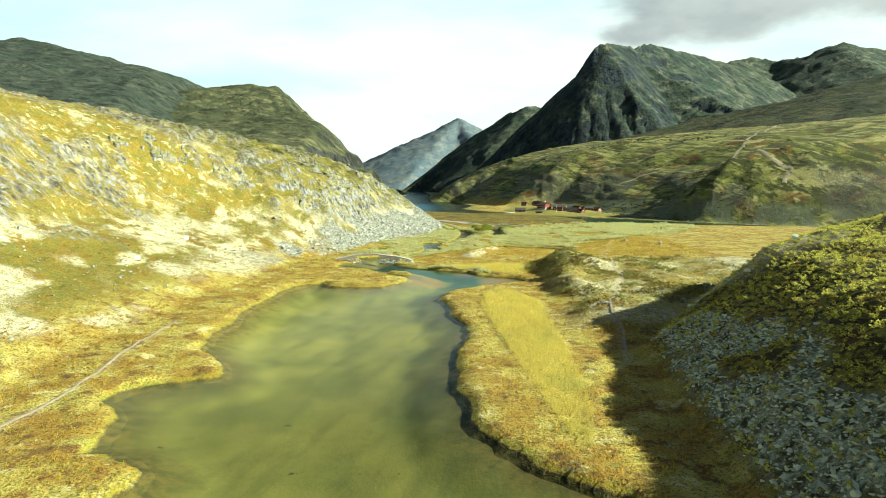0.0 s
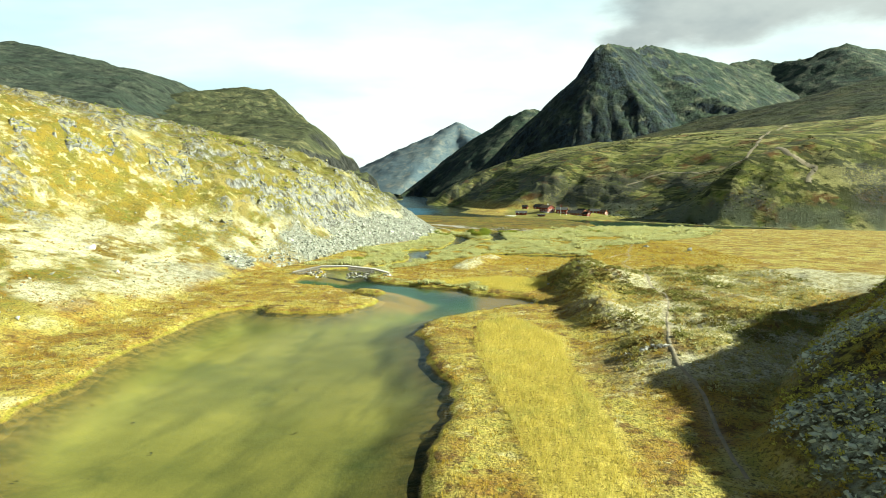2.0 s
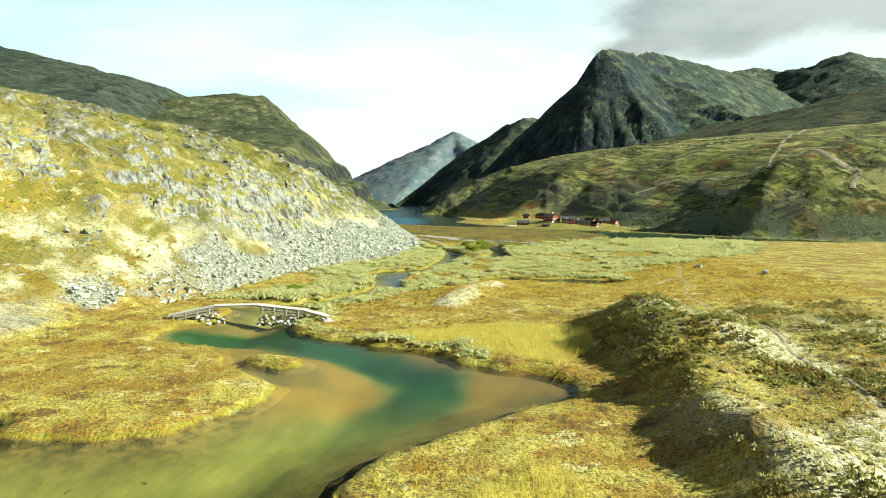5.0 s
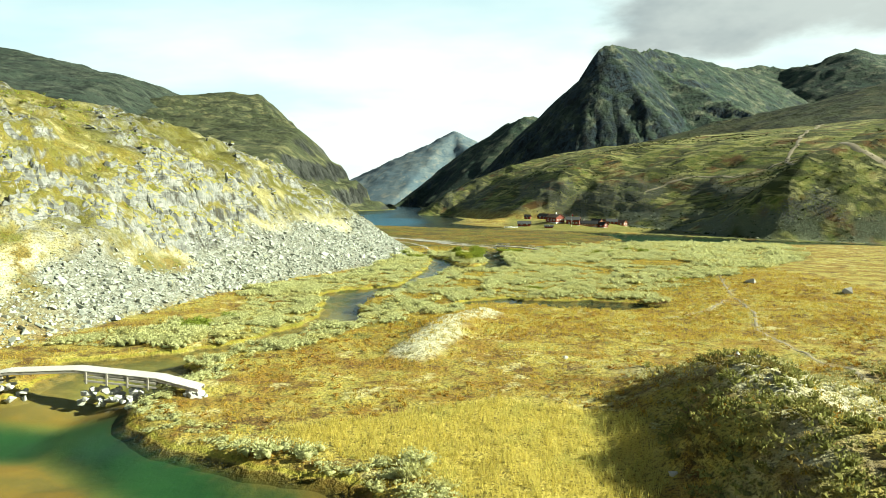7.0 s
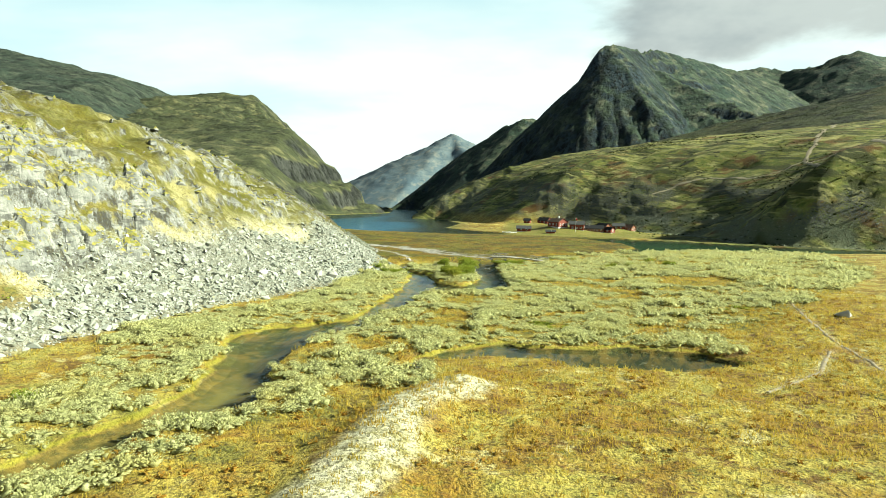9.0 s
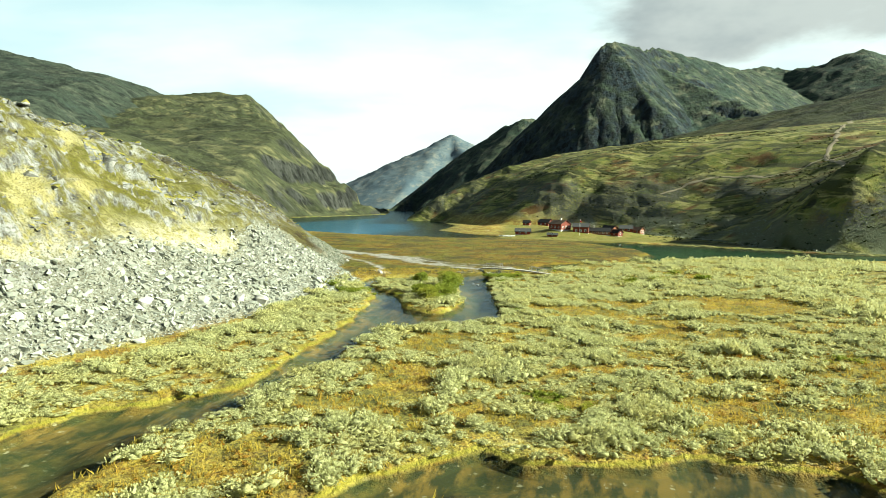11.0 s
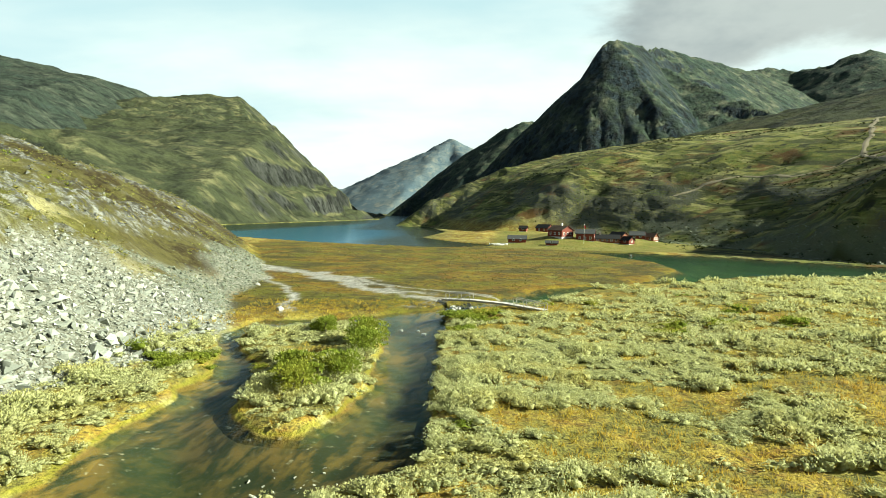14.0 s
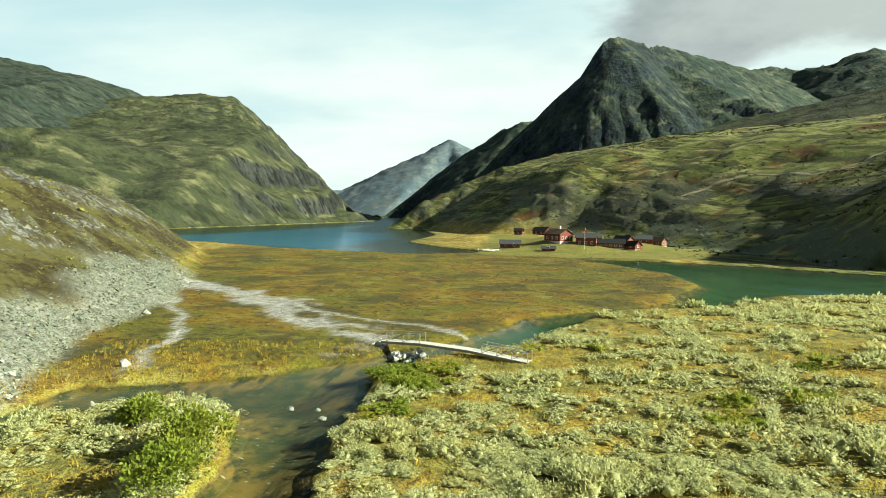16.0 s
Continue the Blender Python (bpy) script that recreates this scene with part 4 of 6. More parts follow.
def spread(name, shapes, pos, size, turn, mat, lean=None, smooth=False):
    """Many turned and scaled copies of a few shapes, joined into one mesh."""
    rng = np.random.default_rng(len(pos) + 7)
    pick = rng.integers(0, len(shapes), len(pos))
    vs, fs, base = [], [], 0
    for k, (v, f) in enumerate(shapes):
        q = np.nonzero(pick == k)[0]
        if not len(q):
            continue
        c, s = np.cos(turn[q])[:, None], np.sin(turn[q])[:, None]
        p = v[None] * size[q][:, None, :]
        if lean is not None:
            a = lean[q][:, None]
            p = np.stack([p[..., 0] * np.cos(a) + p[..., 2] * np.sin(a), p[..., 1], p[..., 2] * np.cos(a) - p[..., 0] * np.sin(a)], -1)
        out = np.stack([p[..., 0] * c - p[..., 1] * s, p[..., 0] * s + p[..., 1] * c, p[..., 2]], -1) + pos[q][:, None, :]
        vs.append(out.reshape(-1, 3))
        fs.append((f[None] + (base + np.arange(len(q)) * len(v))[:, None, None]).reshape(-1, 3))
        base += len(q) * len(v)
    return new(name, from_arrays(name, np.concatenate(vs), np.concatenate(fs), mat, smooth))


def rock_shape(seed, n=11, flat=0.7):
    rng = np.random.default_rng(seed)
    p = rng.normal(size=(n, 3))
    p = p / np.linalg.norm(p, axis=1)[:, None] * rng.uniform(0.75, 1.1, (n, 1))
    return hull([tuple(q) for q in p * np.array([1.0, rng.uniform(0.6, 0.95), flat])])


def leaves_on(rng, centres, radii, count, length, width, up=0.5):
    """Folded leaf shapes that point out of some round lobes."""
    k = rng.integers(0, len(centres), count)
    d = rng.normal(size=(count, 3))
    d[:, 2] = np.abs(d[:, 2]) * 0.9 + 0.05
    d /= np.linalg.norm(d, axis=1)[:, None]
    root = centres[k] + d * radii[k] * rng.uniform(0.72, 1.02, (count, 1))
    aim = d + rng.normal(size=(count, 3)) * 0.45 + np.array([0, 0, up])
    aim /= np.linalg.norm(aim, axis=1)[:, None]
    side = np.cross(aim, rng.normal(size=(count, 3)))
    side /= np.linalg.norm(side, axis=1)[:, None]
    ln, wd = length * rng.uniform(0.6, 1.3, (count, 1)), width * rng.uniform(0.7, 1.3, (count, 1))
    v = np.stack([root, root + aim * ln * 0.55 + side * wd, root + aim * ln, root + aim * ln * 0.55 - side * wd], 1).reshape(-1, 3)
    b = 4 * np.arange(count)[:, None]
    f = np.concatenate([b + np.array([[0, 1, 2]]), b + np.array([[0, 2, 3]])])
    return v, f


def bush_shape(seed, leaves, length, lobes=6, tall=0.62, core=11):
    """A willow bush about two metres across: a bumpy dark core in a coat of leaves."""
    rng = np.random.default_rng(seed)
    a = rng.uniform(0, 2 * np.pi, lobes)
    r = rng.uniform(0.15, 0.62, lobes)
    cen = np.stack([r * np.cos(a), r * np.sin(a), rng.uniform(0.12, 0.36, lobes)], 1)
    rad = np.stack([rng.uniform(0.34, 0.5, lobes)] * 2 + [rng.uniform(0.30, 0.5, lobes) * tall / 0.62], 1)
    v, f = leaves_on(rng, cen, rad, leaves, length, length * 0.24, 0.8)
    vs, fs, base = [v], [f], len(v)
    for c, q in zip(cen, rad):
        p = rng.normal(size=(core, 3))
        p = p / np.linalg.norm(p, axis=1)[:, None] * q * 0.66 + c
        p[:, 2] = np.maximum(p[:, 2], -0.12)
        hv, hf = hull([tuple(w) for w in p])
        vs.append(hv); fs.append(hf + base); base += len(hv)
    return np.concatenate(vs), np.concatenate(fs)


def tuft_shape(seed, blades, height, wide, thick):
    rng = np.random.default_rng(seed)
    a = rng.uniform(0, 2 * np.pi, blades)
    r = np.sqrt(rng.uniform(0, 1, blades)) * wide
    root = np.stack([r * np.cos(a), r * np.sin(a), np.full(blades, -0.04)], 1)
    bend = rng.normal(size=(blades, 3)) * height * 0.28
    bend[:, 2] = height * rng.uniform(0.6, 1.15, blades)
    t = rng.uniform(0, np.pi, blades)
    side = np.stack([np.cos(t), np.sin(t), np.zeros(blades)], 1) * thick
    v = np.stack([root - side, root + side, root + bend], 1).reshape(-1, 3)
    return v, np.arange(3 * blades).reshape(-1, 3)


def jitter(x0, x1, y0, y1, cell, seed):
    rng = np.random.default_rng(seed)
    gx, gy = np.meshgrid(np.arange(x0, x1, cell), np.arange(y0, y1, cell))
    gx = gx + np.where(np.arange(gx.shape[0])[:, None] % 2, 0.5 * cell, 0)
    return (gx + rng.uniform(-0.42, 0.42, gx.shape) * cell).ravel(), (gy + rng.uniform(-0.42, 0.42, gy.shape) * cell).ravel(), rng


def part(name, bm, material, parent, label="", at=None):
    me = bpy.data.meshes.new(name)
    bm.to_mesh(me); bm.free()
    me.materials.append(material)
    ob = new(name, me)
    ob.parent = parent
    if at is not None:
        ob.matrix_basis = at
    return tagged(ob, label) if label else ob


def box_bm(sx, sy, sz, at=(0, 0, 0), bevel=0.0, bm=None):
    """A box that stands on its middle point, or is added to a mesh."""
    made = bm or bmesh.new()
    geo = bmesh.ops.create_cube(made, size=1.0, matrix=Matrix.Translation(at) @ Matrix.Diagonal((sx, sy, sz, 1)))
    if bevel:
        edges = list({e for v in geo["verts"] for e in v.link_edges})
        bmesh.ops.bevel(made, geom=edges, offset=bevel, segments=1, affect="EDGES")
    return made


def beam_pose(a, b):
    """A frame at the middle of a and b, with x along them."""
    a, b = Vector(a), Vector(b)
    x = (b - a).normalized()
    y = Vector((0, 0, 1)).cross(x).normalized() if abs(x.z) < 0.98 else Vector((0, 1, 0))
    z = x.cross(y)
    return Matrix.Translation((a + b) / 2) @ Matrix((x, y, z)).transposed().to_4x4(), (b - a).length


def beam(name, a, b, wide, high, mat, parent, label=""):
    m, n = beam_pose(a, b)
    return part(name, box_bm(n, wide, high, bevel=0.15 * min(wide, high)), mat, parent, label, m)


def thing(name, x, y, z, rz, label, category, group=""):
    ob = new(name)
    ob.empty_display_size = 0.2
    ob.matrix_basis = pose(x, y, z, 0, 0, rz)
    return tagged(ob, label, category, group)


# ---- the lower footbridge ----
def deck(bridge, line, wide, gap=0.21):
    """Cross planks along a line of points, as parts that share one mesh."""
    me = bpy.data.meshes.new("plank")
    b = box_bm(gap - 0.025, wide, 0.05, bevel=0.008)
    b.to_mesh(me); b.free()
    me.materials.append(M_DECK)
    rng = np.random.default_rng(3)
    for a, c in zip(line, line[1:]):
        m, n = beam_pose(a, c)
        k = int(n / gap)
        for i in range(k):
            ob = new("plank", me)
            ob.parent = bridge
            ob.matrix_basis = m @ pose((i + 0.5) * n / k - n / 2, rng.uniform(-0.03, 0.03), rng.uniform(-0.006, 0.006), 0, 0, rng.uniform(-0.6, 0.6))


def rubble(bridge, x, y, z, wide, high, seed):
    rng = np.random.default_rng(seed)
    for i in range(16):
        a, r, h = rng.uniform(0, 6.28), wide * math.sqrt(rng.uniform(0, 1)), rng.uniform(0, 1)
        v, f = rock_shape(seed + i, 12, 0.7)
        s = rng.uniform(0.28, 0.5)
        ob = new("stone", from_arrays("stone", v * s, f, M_PALESTONE))
        ob.parent = bridge
        ob.matrix_basis = pose(x + r * math.cos(a) * (1 - 0.5 * h), y + r * math.sin(a) * (1 - 0.5 * h), z + h * high, 0, 0, rng.uniform(0, 360))


def lower_bridge():
    br = thing("footbridge", -24, 170.8, 0, 0, "arched grey weathered plank footbridge on stone piers over the river", "footbridge")
    o = Vector((-24, 170.8, 0))
    line = [Vector(p) - o for p in ((-34.3, 169.0, 1.05), (-28.7, 170.3, 2.25), (-23.6, 170.9, 2.40), (-17.4, 171.3, 1.80), (-14.2, 171.4, 1.0))]
    deck(br, line, 1.5)
    for side in (-0.62, 0.62):
        s = Vector((0, side, 0))
        for a, b in zip(line, line[1:]):
            beam("stringer", a + s - Vector((0, 0, 0.15)), b + s - Vector((0, 0, 0.15)), 0.16, 0.22, M_BEAM, br)
        for a, b, n in ((line[0], line[1], 4), (line[2], line[3], 4)):
            for drop in (0.42, 0.76):
                lo, hi = (0.22, 1.0) if a is line[0] else (0.12, 1.0)
                beam("rail", a.lerp(b, lo) + s * 1.1 - Vector((0, 0, drop)), a.lerp(b, hi) + s * 1.1 - Vector((0, 0, drop)), 0.08, 0.16, M_BEAM, br)
            for i in range(n):
                p = a.lerp(b, (i + 0.6) / n) + s * 1.1
                beam("post", p + Vector((0, 0, -0.05)), Vector((p.x, p.y, p.z - 1.0)), 0.16, 0.16, M_BEAM, br)
    rubble(br, -28.6 + 24, 170.0 - 170.8, -0.2, 1.4, 1.3, 900)
    rubble(br, -30.4 + 24, 169.7 - 170.8, 0.0, 1.4, 0.9, 930)
    rubble(br, -22.2 + 24, 170.6 - 170.8, -0.3, 1.2, 1.4, 960)
    rubble(br, -20.6 + 24, 170.7 - 170.8, -0.2, 1.3, 1.3, 975)
    rubble(br, -19.0 + 24, 170.6 - 170.8, -0.1, 1.3, 1.1, 990)
    rubble(br, -14.8 + 24, 171.3 - 170.8, 0.2, 1.2, 0.5, 1020)


def upper_bridge():
    br = thing("footbridge", 24.3, 338, 0, 0, "grey wooden footbridge with open side rails below the lake outlet", "footbridge")
    o = Vector((24.3, 338, 0))
    line = [Vector(p) - o for p in ((16.6, 341.6, 1.15), (21.0, 339.6, 1.35), (26.0, 337.2, 1.25), (31.8, 334.3, 0.75))]
    deck(br, line, 1.3)
    along = (line[-1] - line[0]).normalized()
    across = Vector((-along.y, along.x, 0))
    for side in (-0.55, 0.55):
        s = across * side
        for a, b in zip(line, line[1:]):
            beam("stringer", a + s - Vector((0, 0, 0.14)), b + s - Vector((0, 0, 0.14)), 0.15, 0.24, M_BEAM, br)
        for a, b, lo, hi, n in ((line[0], line[1], 0.15, 1.0, 3), (line[2], line[3], 0.25, 1.0, 4)):
            top = Vector((0, 0, 0.95))
            beam("handrail", a.lerp(b, lo) + s * 1.15 + top, a.lerp(b, hi) + s * 1.15 + top, 0.07, 0.09, M_DECK, br)
            for i in range(n):
                p, q = a.lerp(b, lo + (hi - lo) * i / (n - 1)) + s * 1.15, a.lerp(b, lo + (hi - lo) * min(i + 1, n - 1) / (n - 1)) + s * 1.15
                beam("post", p, p + top, 0.08, 0.08, M_DECK, br)
                if i < n - 1:
                    beam("brace", p + Vector((0, 0, 0.06)), q + top * 0.9, 0.04, 0.06, M_DECK, br)
    for u, seed in ((0.25, 1100), (0.52, 1130), (0.78, 1160)):
        p = line[0].lerp(line[-1], u)
        rubble(br, p.x, p.y, -0.4, 1.1, 1.0, seed)
    rubble(br, line[0].x - 0.5, line[0].y + 0.2, 0.2, 1.3, 0.6, 1190)
    rubble(br, line[0].x + 2.0, line[0].y - 2.6, -0.3, 1.6, 0.5, 1210)


lower_bridge()
upper_bridge()


# ---- trails on the upland ----
def sheet_z(x, y):
    """Height of the ground sheet itself, between its points."""
    i = np.clip(np.searchsorted(gxs, x) - 1, 0, len(gxs) - 2)
    j = np.clip(np.searchsorted(gys, y) - 1, 0, len(gys) - 2)
    u, v = (x - gxs[i]) / (gxs[i + 1] - gxs[i]), (y - gys[j]) / (gys[j + 1] - gys[j])
    return GZ[j, i] * (1 - u) * (1 - v) + GZ[j, i + 1] * u * (1 - v) + GZ[j + 1, i] * (1 - u) * v + GZ[j + 1, i + 1] * u * v


def trail(points, wide, seed, sway=3.5, pace=1.5, lift=0.22):
    """A worn strip that lies on the hillside."""
    p = np.array(points, float)
    d = np.concatenate([[0], np.cumsum(np.hypot(*np.diff(p, axis=0).T))])
    u = np.arange(0, d[-1], pace)
    x, y = np.interp(u, d, p[:, 0]), np.interp(u, d, p[:, 1])
    x, y = x + sway * fbm(u, u * 0, 22, 3, seed), y + sway * fbm(u, u * 0 + 50, 22, 3, seed)
    tx, ty = np.gradient(x), np.gradient(y)
    n = np.hypot(tx, ty)
    half = 0.5 * wide * (1 + 0.5 * fbm(u, u * 0 + 9, 7, 3, seed))
    rows = []
    for k in (-1, -0.3, 0.3, 1):
        ax, ay = x - ty / n * half * k, y + tx / n * half * k
        rows.append(np.stack([ax, ay, sheet_z(ax, ay) + (lift if abs(k) < 1 else 0.02)], 1))
    v = np.stack(rows, 1).reshape(-1, 3)
    i = 4 * np.arange(len(u) - 1)
    f = np.concatenate([np.concatenate([np.stack([i + k, i + k + 1, i + k + 5], 1), np.stack([i + k, i + k + 5, i + k + 4], 1)]) for k in range(3)])
    ob = new("trail", from_arrays("trail", v, f, M_DIRT, True))
    return tagged(ob, "pale worn footpath over the heath", "trail", kind="structure")


trail([(441, 931), (390, 848), (330, 740), (248, 620), (228, 570), (215, 520), (211, 475), (221, 459), (214, 447)], 3.0, 1)
trail([(248, 620), (225, 611), (209, 621), (193, 650), (169, 658), (150, 655)], 2.4, 2)
trail([(236, 596), (262, 600), (285, 560), (300, 520)], 2.4, 3)
trail(TRAIL, 0.34, 4, 0.5, 0.4, 0.06)
trail(TRAIL_SIDE, 0.34, 5, 0.3, 0.4, 0.06)
trail(TRAIL_WEST, 0.34, 6, 0.5, 0.4, 0.06)


# ---- the lodge and its huts ----
def gable_bm(w, l, h, rise):
    bm = bmesh.new()
    pts = [(-w / 2, 0), (w / 2, 0), (w / 2, h), (0, h + rise), (-w / 2, h)]
    ends = [[bm.verts.new((x, y, z)) for x, z in pts] for y in (-l / 2, l / 2)]
    bm.faces.new(ends[0]); bm.faces.new(ends[1][::-1])
    for i in range(5):
        j = (i + 1) % 5
        bm.faces.new((ends[0][j], ends[0][i], ends[1][i], ends[1][j]))
    bmesh.ops.recalc_face_normals(bm, faces=bm.faces)
    return bm


def roof_bm(w, l, h, rise, over=0.45, thick=0.22):
    bm = bmesh.new()
    k = (w / 2 + over) / (w / 2)
    low = h + rise - rise * k
    prof = [(-w / 2 - over, low), (0, h + rise), (w / 2 + over, low), (w / 2 + over, low + thick), (0, h + rise + thick * 1.1), (-w / 2 - over, low + thick)]
    ends = [[bm.verts.new((x, y, z + 0.02)) for x, z in prof] for y in (-l / 2 - over, l / 2 + over)]
    bm.faces.new(ends[0]); bm.faces.new(ends[1][::-1])
    for i in range(6):
        j = (i + 1) % 6
        bm.faces.new((ends[0][j], ends[0][i], ends[1][i], ends[1][j]))
    bmesh.ops.recalc_face_normals(bm, faces=bm.faces)
    return bm


def window(house, x, y, z, facing, w=0.75, h=0.95):
    """facing: degrees by which the window's outside turns from -y."""
    win = part("window", box_bm(w + 0.24, 0.06, h + 0.24, bevel=0.01), M_WHITE, house, "white window frame", pose(x, y, z, 0, 0, facing))
    part("pane", box_bm(w / 2 - 0.04, 0.03, h, at=(-w / 4, -0.03, 0)), M_GLASS, win)
    part("pane", box_bm(w / 2 - 0.04, 0.03, h, at=(w / 4, -0.03, 0)), M_GLASS, win)


def house(name, x, y, rz, w, l, h, rise, wall, roof, base, label, gable_windows=0, side_windows=0, storeys=1, chimney=None, door=True, z=None):
    """A timber house whose ridge runs along its own y; its -y gable faces the approach."""
    gz = min(ground_z(x + dx, y + dy) for dx in (-w / 2, 0, w / 2) for dy in (-l / 2, 0, l / 2)) if z is None else z
    hs = thing(name, x, y, gz, rz, label, "house" if name == "house" else "hut", "houses of the mountain lodge")
    part("foundation", box_bm(w - 0.1, l - 0.1, base + 1.2, at=(0, 0, base / 2 - 0.6)), M_PLASTER, hs, "whitewashed stone foundation")
    bm = gable_bm(w, l, h, rise)
    bmesh.ops.translate(bm, verts=bm.verts, vec=(0, 0, base))
    part("wall", bm, wall, hs)
    bm = roof_bm(w, l, h, rise)
    bmesh.ops.translate(bm, verts=bm.verts, vec=(0, 0, base))
    rf = part("roof", bm, roof, hs)
    for f in range(storeys):
        zz = base + 1.35 + f * 2.6
        for i in range(gable_windows):
            window(hs, (i + 0.5 - gable_windows / 2) * w / (gable_windows + 0.4), -l / 2 - 0.02, zz, 0)
        for i in range(side_windows):
            for sx, turn in ((-1, -90), (1, 90)):
                window(hs, sx * (w / 2 + 0.02), (i + 0.5 - side_windows / 2) * l / (side_windows + 0.4), zz, turn)
    if door:
        part("door", box_bm(0.95, 0.08, 2.0, at=(0, 0, 0), bevel=0.01), M_BROWNWALL, hs, "brown plank door", pose(w / 2 + 0.03, -l / 4 + 0.9, base + 1.02, 0, 0, 90))
    if chimney is not None:
        part("chimney", box_bm(0.7, 0.7, 1.9, at=(0, chimney, base + h + rise + 0.35), bevel=0.03), M_PLASTER, rf, "whitewashed chimney")
    for sx in (-1, 1):
        part("bargeboard", box_bm(0.08, 0.05, math.hypot(w / 2 + 0.45, rise) + 0.1, bevel=0.01), M_WHITE if storeys > 1 else wall, hs, "",
             pose(sx * (w / 4 + 0.2), -l / 2 - 0.49, base + h + rise / 2 - 0.02, 0, sx * -math.degrees(math.atan2(w / 2, rise)), 0))
    return hs


house("house", 64.2, 541, 37, 7.4, 9, 2.9, 1.9, M_REDWALL, M_BROWNROOF, 1.0, "large red-brown timber lodge with brown roof and white stone base", 3, 3, 1, -0.8)
house("house", 75, 537, 76, 6.4, 8, 3.3, 1.7, M_REDWALL, M_GREYROOF, 0.5, "tall dark red timber house with grey slate roof", 2, 3, 1)
house("house", 84, 538.5, 78, 5.4, 13, 1.9, 1.6, M_BROWNWALL, M_ROOF, 0.5, "long low brown timber wing with dark roof", 2, 6, 1, 2.0)
house("house", 91, 541, 40, 5.2, 7, 2.3, 1.8, M_BROWNWALL, M_ROOF, 0.4, "brown gabled timber house beside the long wing", 2, 2, 1)
house("house", 93.5, 535, 36, 3.8, 5, 1.8, 1.4, M_REDWALL, M_ROOF, 0.3, "small red-brown gabled porch house with dark roof", 1, 1, 1)
house("house", 106, 566, 78, 5.0, 7, 2.0, 1.6, M_REDWALL, M_GREYROOF, 0.4, "red timber cabin with grey roof by the stony slope", 1, 2, 1)
house("house", 112.5, 567, 44, 4.6, 7, 2.1, 1.7, M_BROWNWALL, M_BROWNROOF, 0.4, "brown gabled timber cabin by the stony slope", 2, 2, 1)
house("boathouse", 44, 537, 84, 5, 8.0, 1.7, 1.4, M_REDWALL, M_GREYROOF, 0.3, "low red boathouse with grey roof on the lake shore", 0, 2, 1)
house("hut", 58, 524, 80, 2.4, 5.0, 1.1, 0.8, M_REDWALL, M_GREYROOF, 0.2, "small low red shed with pale roof by the water", 0, 1, 1)
house("hut", 56.5, 645, 70, 3.4, 4.5, 2.0, 1.4, M_REDWALL, M_ROOF, 0.2, "small red hut on the slope behind the lodge", 0, 1, 1)
house("hut", 70.5, 652, 48, 6.2, 9, 2.4, 2.1, M_REDWALL, M_ROOF, 0.3, "dark red timber hut on the slope behind the lodge", 1, 2, 1)
house("hut", 109, 606, 10, 3.4, 4, 2.8, 1.6, M_BROWNWALL, M_ROOF, 0.2, "small dark brown hut on the stony slope", 1, 0, 1)


def flagpole(x, y):
    z = ground_z(x, y)
    fp = thing("flagpole", x, y, z, 0, "white wooden flagpole with a red flag in the lodge yard", "flagpole")
    bm = bmesh.new()
    bmesh.ops.create_cone(bm, cap_ends=True, segments=8, radius1=0.09, radius2=0.05, depth=8.4, matrix=Matrix.Translation((0, 0, 4.2)))
    part("pole", bm, M_WHITE, fp)
    bm = bmesh.new()
    bmesh.ops.create_grid(bm, x_segments=10, y_segments=4, size=0.5)
    for v in bm.verts:
        u, w = v.co.x + 0.5, v.co.y
        v.co = Vector((0.06 + u * 0.6, 0.16 * math.sin(5.5 * u) * u, 7.6 + w * 1.1 - 0.5 * u))
    cloth = part("flag", bm, M_FLAG, fp, "drooping red flag")
    sol = cloth.modifiers.new("thickness", "SOLIDIFY")
    sol.thickness = 0.02
    bm = bmesh.new()
    bmesh.ops.create_uvsphere(bm, u_segments=8, v_segments=6, radius=0.13, matrix=Matrix.Translation((0, 0, 8.5)))
    part("knob", bm, M_WHITE, fp)


flagpole(72.5, 527)


def rowing_boat(x, y, rz, label):
    bt = thing("rowing_boat", x, y, ground_z(x, y) + 0.05, rz, label, "boat", "boats on the shore")
    bm = bmesh.new()
    rings = []
    for i in range(9):
        u = i / 8
        w, k = 0.75 * math.sin(math.pi * (0.12 + 0.88 * u)) ** 0.7 + 0.02, 0.55 + 0.25 * (2 * u - 1) ** 2
        rings.append([bm.verts.new((4.6 * (u - 0.5), w * c, k * (0.08 + 0.92 * s))) for c, s in ((-1, 1), (-0.8, 0.35), (0, 0), (0.8, 0.35), (1, 1))])
    for a, b in zip(rings, rings[1:]):
        for i in range(4):
            bm.faces.new((a[i], a[i + 1], b[i + 1], b[i]))
    hullpart = part("hull", bm, M_WHITE, bt)
    hullpart.modifiers.new("thickness", "SOLIDIFY").thickness = 0.04
    for u in (-1.0, 0.2, 1.3):
        part("thwart", box_bm(0.25, 1.2, 0.04, at=(u, 0, 0.42)), M_DECK, bt)


for bx, by, ba in ((33, 524.5, 12), (35, 522, 18), (36.6, 525.5, 5)):
    rowing_boat(bx, by, ba, "white rowing boat pulled up on the lake shore")

